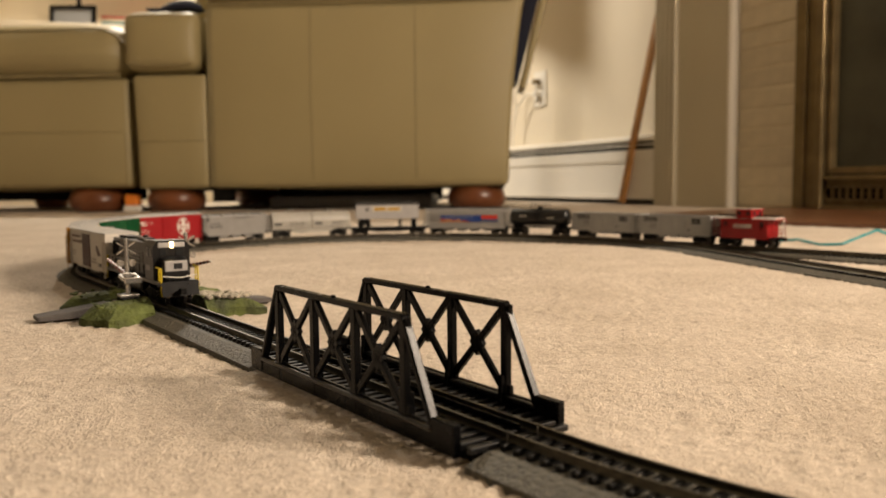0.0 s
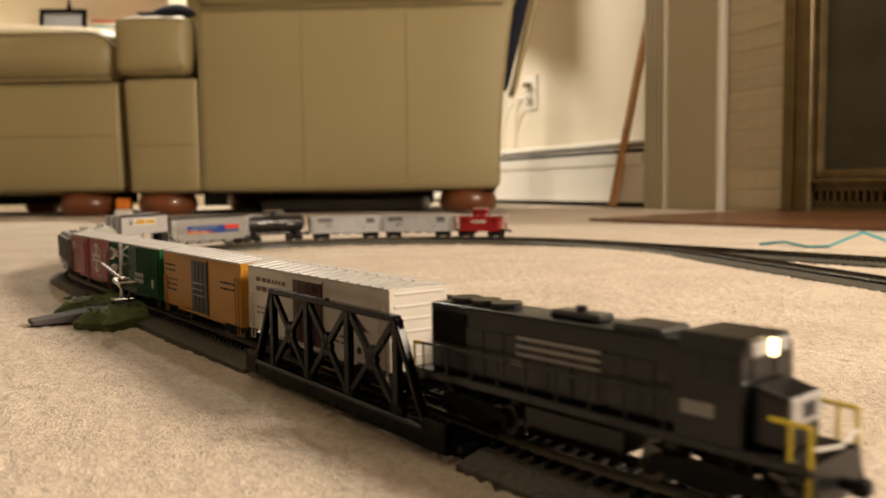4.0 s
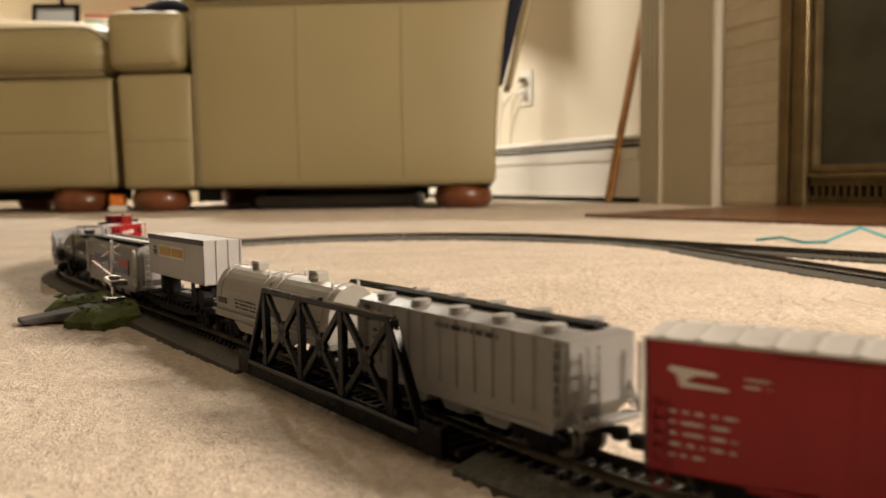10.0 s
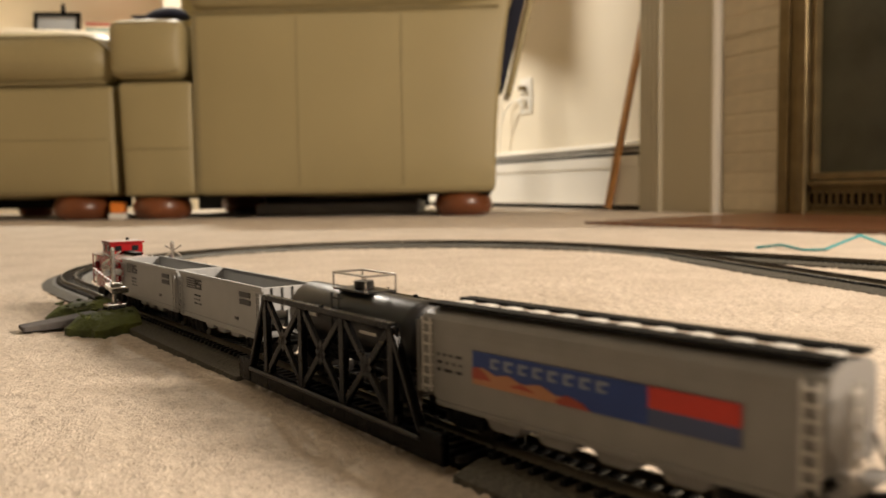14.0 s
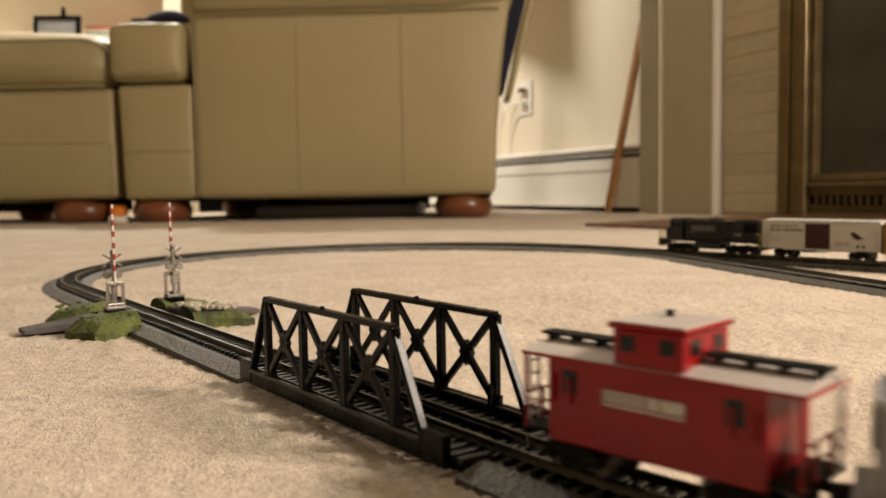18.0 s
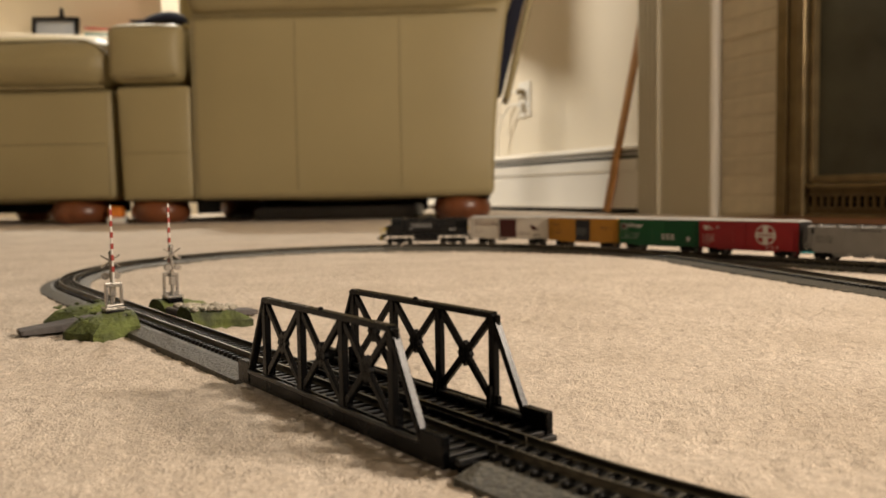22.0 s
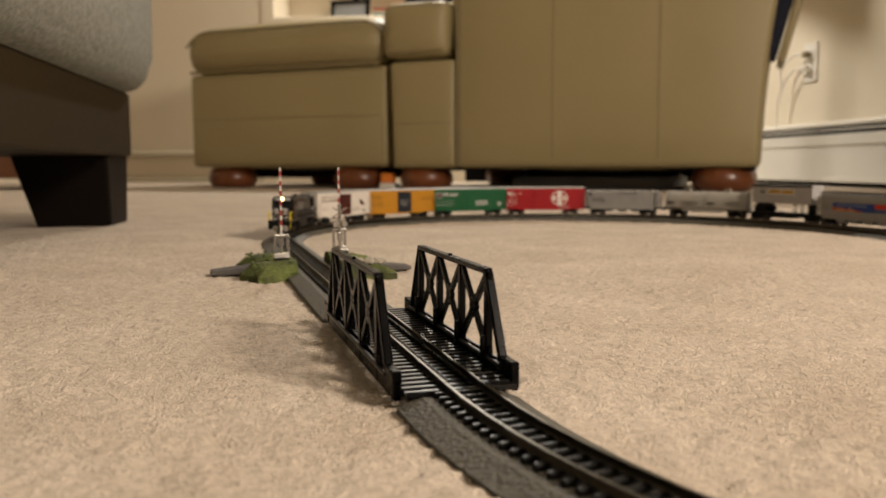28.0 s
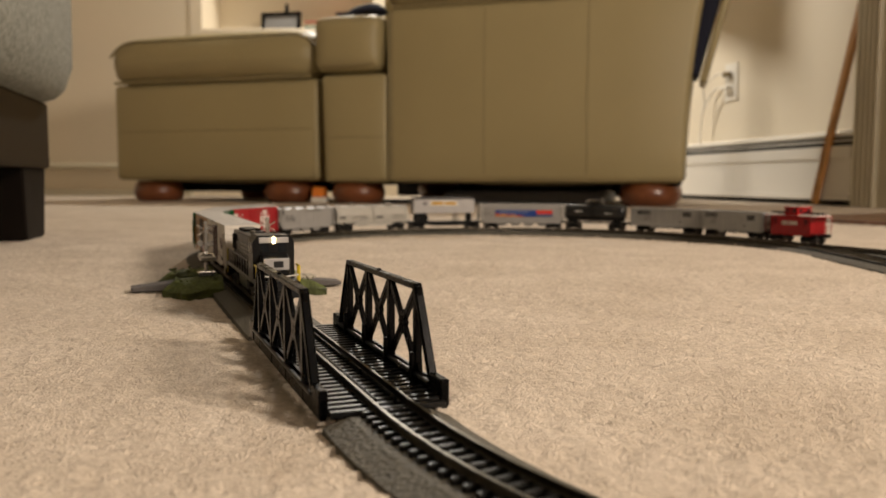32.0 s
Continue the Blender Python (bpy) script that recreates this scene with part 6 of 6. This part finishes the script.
def footstool():
    s = thing("footstool", pose(0, 1.95, 0), "beige leather footstool with a puffed cushion and bun feet", "ottoman")
    bm = bmesh.new()
    cushion(bm, -1.450, -0.817, 0.0, 0.60, 0.060, 0.325, 0.014, 0.012)
    b = part("body", bm, LEATHER, s, smooth=True)
    seam(b, [(x, -0.012 * (1 - ((x + 1.1335) / 0.3165) ** 2) + 0.0002, 0.195) for x in np.linspace(-1.43, -0.835, 21)], 0.0013)
    seam(b, [(-0.829, 0.001, z) for z in np.linspace(0.07, 0.19, 6)], 0.002)
    seam(b, [(x, -0.001, 0.066) for x in np.linspace(-1.43, -0.83, 10)], 0.003)
    bm = bmesh.new()
    cushion(bm, -1.464, -0.812, -0.012, 0.61, 0.322, 0.455, 0.055, 0.022)
    c = part("cushion", bm, LEATHER, s, smooth=True)
    seam(c, [(x, -0.006, 0.330) for x in np.linspace(-1.44, -0.832, 14)], 0.0042)
    seam(c, [(x, 0.000, 0.442 - 0.045 * max(0.0, (abs(x + 1.138) - 0.25) / 0.075) ** 2) for x in np.linspace(-1.458, -0.818, 26)], 0.0036)
    # Dark strip added under the stool in place of the gap's shade.
    bm = bmesh.new()
    box(bm, -1.42, -0.86, 0.16, 0.19, 0.028, 0.064, 0.003)
    part("base_board", bm, UNDER, s, "dark strip standing for the shade under the footstool")
    for x, y, r in ((-1.362, 0.075, 0.071), (-0.935, 0.070, 0.071), (-1.310, 0.53, 0.052), (-0.905, 0.53, 0.052)):
        bun_foot(s, x, y, r)


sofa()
footstool()


# ---- under and on the sofa, and behind it ----
def clutter():
    t = thing("flat_carton", pose(-0.30, 2.22, 0), "flat grey carton lying under the sofa", "box")
    bm = bmesh.new()
    box(bm, -0.22, 0.20, -0.12, 0.25, 0.002, 0.030, 0.003)
    part("carton", bm, GREY_BOX, t)
    bm = bmesh.new()
    box(bm, -0.21, 0.19, -0.115, 0.245, 0.030, 0.034, 0.002)
    part("lid", bm, GREY_BOX, t)
    t = thing("toy_block", pose(-0.829, 1.988, 0), "orange and white plastic toy on the carpet", "toy")
    bm = bmesh.new()
    box(bm, -0.022, 0.022, -0.02, 0.02, 0.0, 0.016, 0.004, 2)
    part("base", bm, WHITE, t)
    bm = bmesh.new()
    box(bm, -0.020, 0.014, -0.016, 0.016, 0.016, 0.044, 0.005, 2)
    part("top", bm, ORANGE, t)
    # White slabs stand for the lit floor that shows between the feet.
    for x, y, lx in ((-0.626, 2.35, 0.012), (-1.26, 2.62, 0.12), (0.02, 2.40, 0.05)):
        t = thing("paper_pad", pose(x, y, 0), "white slab on the carpet standing for lit floor under the sofa", "paper")
        bm = bmesh.new()
        box(bm, -lx, lx, -0.05, 0.05, 0.001, 0.011, 0.003)
        part("sheet", bm, WHITE, t)
    t = thing("cap", pose(-0.695, 1.990, 0.484), "dark blue cloth cap lying on the sofa", "cap")
    bm = bmesh.new()
    bmesh.ops.create_uvsphere(bm, u_segments=20, v_segments=10, radius=0.05, matrix=Matrix.Diagonal((1.15, 0.9, 0.55, 1)))
    for v in bm.verts:
        v.co.z = max(v.co.z, 0.0) + 0.004 * math.sin(40 * v.co.x)
    part("crown", bm, NAVY, t, smooth=True)
    bm = bmesh.new()
    box(bm, -0.075, -0.02, -0.035, 0.035, 0.0, 0.006, 0.003)
    part("brim", bm, NAVY, t)


clutter()


def bookcase():
    """A cream built-in bookcase behind the footstool, lit by the lamp beside it."""
    base = pose(-1.055, 2.92, 0, 0, 0, 16)
    s = thing("bookcase", base, "cream painted bookcase with shelves behind the footstool", "bookcase")
    bm = bmesh.new()
    box(bm, -0.66, 0.02, 0.24, 0.26, 0.0, 1.5)
    part("back", bm, WALL, s)
    for x0, x1 in ((-0.70, -0.65), (0.0, 0.095)):
        bm = bmesh.new()
        box(bm, x0, x1, 0.0, 0.27, 0.0, 1.5, 0.002)
        part("upright", bm, WALL, s)
    for z in (0.597, 1.1, 1.47):
        bm = bmesh.new()
        box(bm, -0.65, 0.0, 0.0, 0.24, z, z + 0.038, 0.002)
        part("shelf", bm, WALL, s)
    bm = bmesh.new()
    box(bm, -0.65, 0.0, 0.010, 0.030, 0.0, 0.597, 0.002)
    part("cupboard_front", bm, WALL, s)
    p = structure("wall_panel", base, [(-1.66, -0.702, 0.004, 0.10, -0.01, 1.9)], WALL, "cream painted panelled wall beside the bookcase")
    bm = bmesh.new()
    prism(bm, [(0.006, 0.100), (-0.012, 0.100), (-0.018, 0.106), (-0.018, 0.116), (-0.006, 0.124), (0.006, 0.126)], -1.66, -0.702, Matrix.Rotation(math.pi / 2, 4, "Z") @ Matrix.Diagonal((1, -1, 1, 1)))
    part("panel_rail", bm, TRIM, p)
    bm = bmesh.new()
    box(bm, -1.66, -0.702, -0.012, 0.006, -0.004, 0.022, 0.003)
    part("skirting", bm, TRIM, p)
    top = 0.6352
    t = thing("framed_photo", base @ pose(-0.375, 0.10, top, -8, 0, -10), "black framed picture standing on a cream shelf", "picture frame")
    bm = bmesh.new()
    for b in ((-0.082, 0.082, 0, 0.012, 0, 0.012), (-0.082, 0.082, 0, 0.012, 0.070, 0.084), (-0.082, -0.068, 0, 0.012, 0.012, 0.070), (0.068, 0.082, 0, 0.012, 0.012, 0.070)):
        box(bm, *b, 0.001)
    part("frame", bm, BLACK_PLASTIC, t)
    bm = bmesh.new()
    box(bm, -0.069, 0.069, 0.005, 0.009, 0.011, 0.071)
    part("picture", bm, GREY_BOX, t)
    f = thing("figurine", base @ pose(-0.36, 0.16, top), "small dark ornament standing behind a framed picture", "ornament")
    bm = bmesh.new()
    rod(bm, (0, 0, 0), (0, 0, 0.04), 0.018, 12)
    rod(bm, (0, 0, 0.04), (0, 0, 0.125), 0.018, 12, 0.005)
    part("body", bm, BLACK_PLASTIC, f)
    cols = [paint("book_teal", (0.05, 0.16, 0.18)), paint("book_cream", (0.60, 0.54, 0.42)), paint("book_red", (0.30, 0.05, 0.04))]
    z = top
    for i, (h, w) in enumerate(((0.014, 0.19), (0.010, 0.18), (0.009, 0.17))):
        b = thing("book", base @ pose(-0.17 - 0.004 * i, 0.03, z, 0, 0, 2 * i), "book lying flat in a pile on the shelf", "book", "books on the shelf")
        bm = bmesh.new()
        box(bm, -w / 2, w / 2, 0.0, 0.13, 0.0, 0.0016)
        box(bm, -w / 2, w / 2, 0.0, 0.13, h - 0.0018, h - 0.0002)
        box(bm, -w / 2, w / 2, -0.0012, 0.0004, 0.0, h - 0.0002)
        part("cover", bm, cols[i], b)
        bm = bmesh.new()
        box(bm, -w / 2 + 0.003, w / 2 - 0.003, 0.0005, 0.127, 0.0016, h - 0.0018)
        part("pages", bm, WHITE, b)
        z += h


bookcase()


# ---- the chair beside the track ----
def side_chair():
    d = Vector((0.517, -0.856, 0)).normalized()
    m = Matrix((d, Vector((-d.y, d.x, 0)), (0, 0, 1))).transposed().to_4x4()
    m.translation = Vector((-0.526, 0.708, 0))
    c = thing("armchair", m, "low armchair with grey woven seat, brown rail and dark tapered legs", "armchair")
    bm = bmesh.new()
    box(bm, 0.0, 0.85, -0.70, 0.0, 0.071, 0.140, 0.004, 2)
    part("rail", bm, BROWN_RAIL, c, "brown leatherette rail")
    bm = bmesh.new()
    cushion(bm, -0.030, 0.88, -0.74, 0.026, 0.136, 0.40, 0.04, 0.012)
    part("seat", bm, GREY_FABRIC, c, "grey woven upholstery", smooth=True)
    for x, y in ((0.0, -0.095), (0.74, -0.095), (0.0, -0.62), (0.74, -0.62)):
        bm = bmesh.new()
        box(bm, x + 0.002, x + 0.092, y, y + 0.090, 0.0, 0.072, 0.002)
        for v in bm.verts:
            if v.co.z < 0.036:
                v.co.x += (x + 0.010 - v.co.x) * 0.20 if x < 0.3 else (x + 0.084 - v.co.x) * 0.20
                v.co.y += (y + 0.080 - v.co.y) * 0.20
        part("leg", bm, DARK_WOOD, c, "dark tapered leg")


side_chair()


def low_bench():
    """A low reddish wooden bench standing on the carpet beyond the armchair."""
    b = thing("low_bench", pose(-2.1, 1.75, 0), "low reddish wooden bench on the carpet beyond the armchair", "bench")
    bm = bmesh.new()
    box(bm, -0.42, 0.40, -0.15, 0.15, 0.030, 0.095, 0.004, 2)
    part("seat_board", bm, FOOT_WOOD, b)
    for x in (-0.38, 0.34):
        bm = bmesh.new()
        box(bm, x, x + 0.04, -0.13, 0.13, 0.0, 0.030, 0.003)
        part("runner", bm, DARK_WOOD, b)


low_bench()


def wire():
    w = thing("hookup_wire", Matrix.Identity(4), "teal two-strand wire lying on the carpet by the track", "wire")
    bm = bmesh.new()
    bends = [(0.325, 0.812, 0.002), (0.345, 0.800, 0.005), (0.356, 0.772, 0.002), (0.372, 0.765, 0.003), (0.408, 0.775, 0.015), (0.444, 0.790, 0.003), (0.52, 0.80, 0.003), (0.62, 0.775, 0.003), (0.74, 0.70, 0.003)]
    pts = []
    for i in range(57):
        k = i / 7
        j = min(int(k), 7)
        f = (1 - math.cos((k - j) * math.pi)) / 2 * 0.5 + (k - j) * 0.5
        pts.append(tuple(Vector(bends[j]).lerp(Vector(bends[j + 1]), f)))
    tube_path(bm, pts, 0.0013, 6)
    part("strand", bm, TEAL, w)


wire()


# ---- what moves: the train goes round, the gate arms fall and rise ----
def pose_on(s, reach):
    """The pose of a car whose middle is at s, with its bogies reach metres before and behind."""
    (a, ha), (b, hb) = along(s + reach), along(s - reach)
    h = math.atan2(a.y - b.y, a.x - b.x)
    m = Matrix.Translation((a + b) / 2 + Vector((0, 0, RAIL_Z))) @ Matrix.Rotation(h, 4, "Z")
    return m, ha - h, hb - h


SLACK_AT = (S0, -0.40, -0.30, -0.22, -0.16, -0.11, -0.06, -0.02, 0.06, 0.3, S0 + LOOP - 0.53, S0 + LOOP)
SLACK = (-0.012, -0.0149, -0.0117, -0.0097, -0.0045, 0.0005, 0.005, 0.0085, 0.0082, 0.0, 0.0, -0.012)


def motions():
    def gone(t):
        return float(np.mean(np.interp(np.linspace(t - 0.4, t + 0.4, 9), (-1.0, *CLOCK, 33.0), (-0.0757, *GONE, 2.5824))))

    def slip(s):
        """Slack in the couplings: the cars close up before the bridge and draw apart over it."""
        u = S0 + (s - S0) % LOOP
        return s + float(np.interp(u, SLACK_AT, SLACK))

    for (w, trucks), middle in CARS:
        rows, front, rear = [], [], []
        reach = w["trucks"]
        for i in range(129):
            t = 0.25 * i
            m, ha, hb = pose_on(slip(middle + gone(t)), reach)
            rows.append((t, m))
            front.append((t, Matrix.Translation((reach, 0, 0)) @ Matrix.Rotation(ha, 4, "Z")))
            rear.append((t, Matrix.Translation((-reach, 0, 0)) @ Matrix.Rotation(hb, 4, "Z")))
        walk(w, rows)
        walk(trucks[0], front)
        walk(trucks[1], rear)
    for arm, x, y in GATE_ARMS:
        up, down = pose(x, y, 0.0195), pose(x, y, 0.0195, 0, -82, 0)
        half = pose(x, y, 0.0195, 0, -45, 0)
        walk(arm, [(0.0, down), (14.6, down), (15.0, half), (15.4, up), (30.2, up), (30.45, half), (30.7, down), (32.0, down)])


motions()
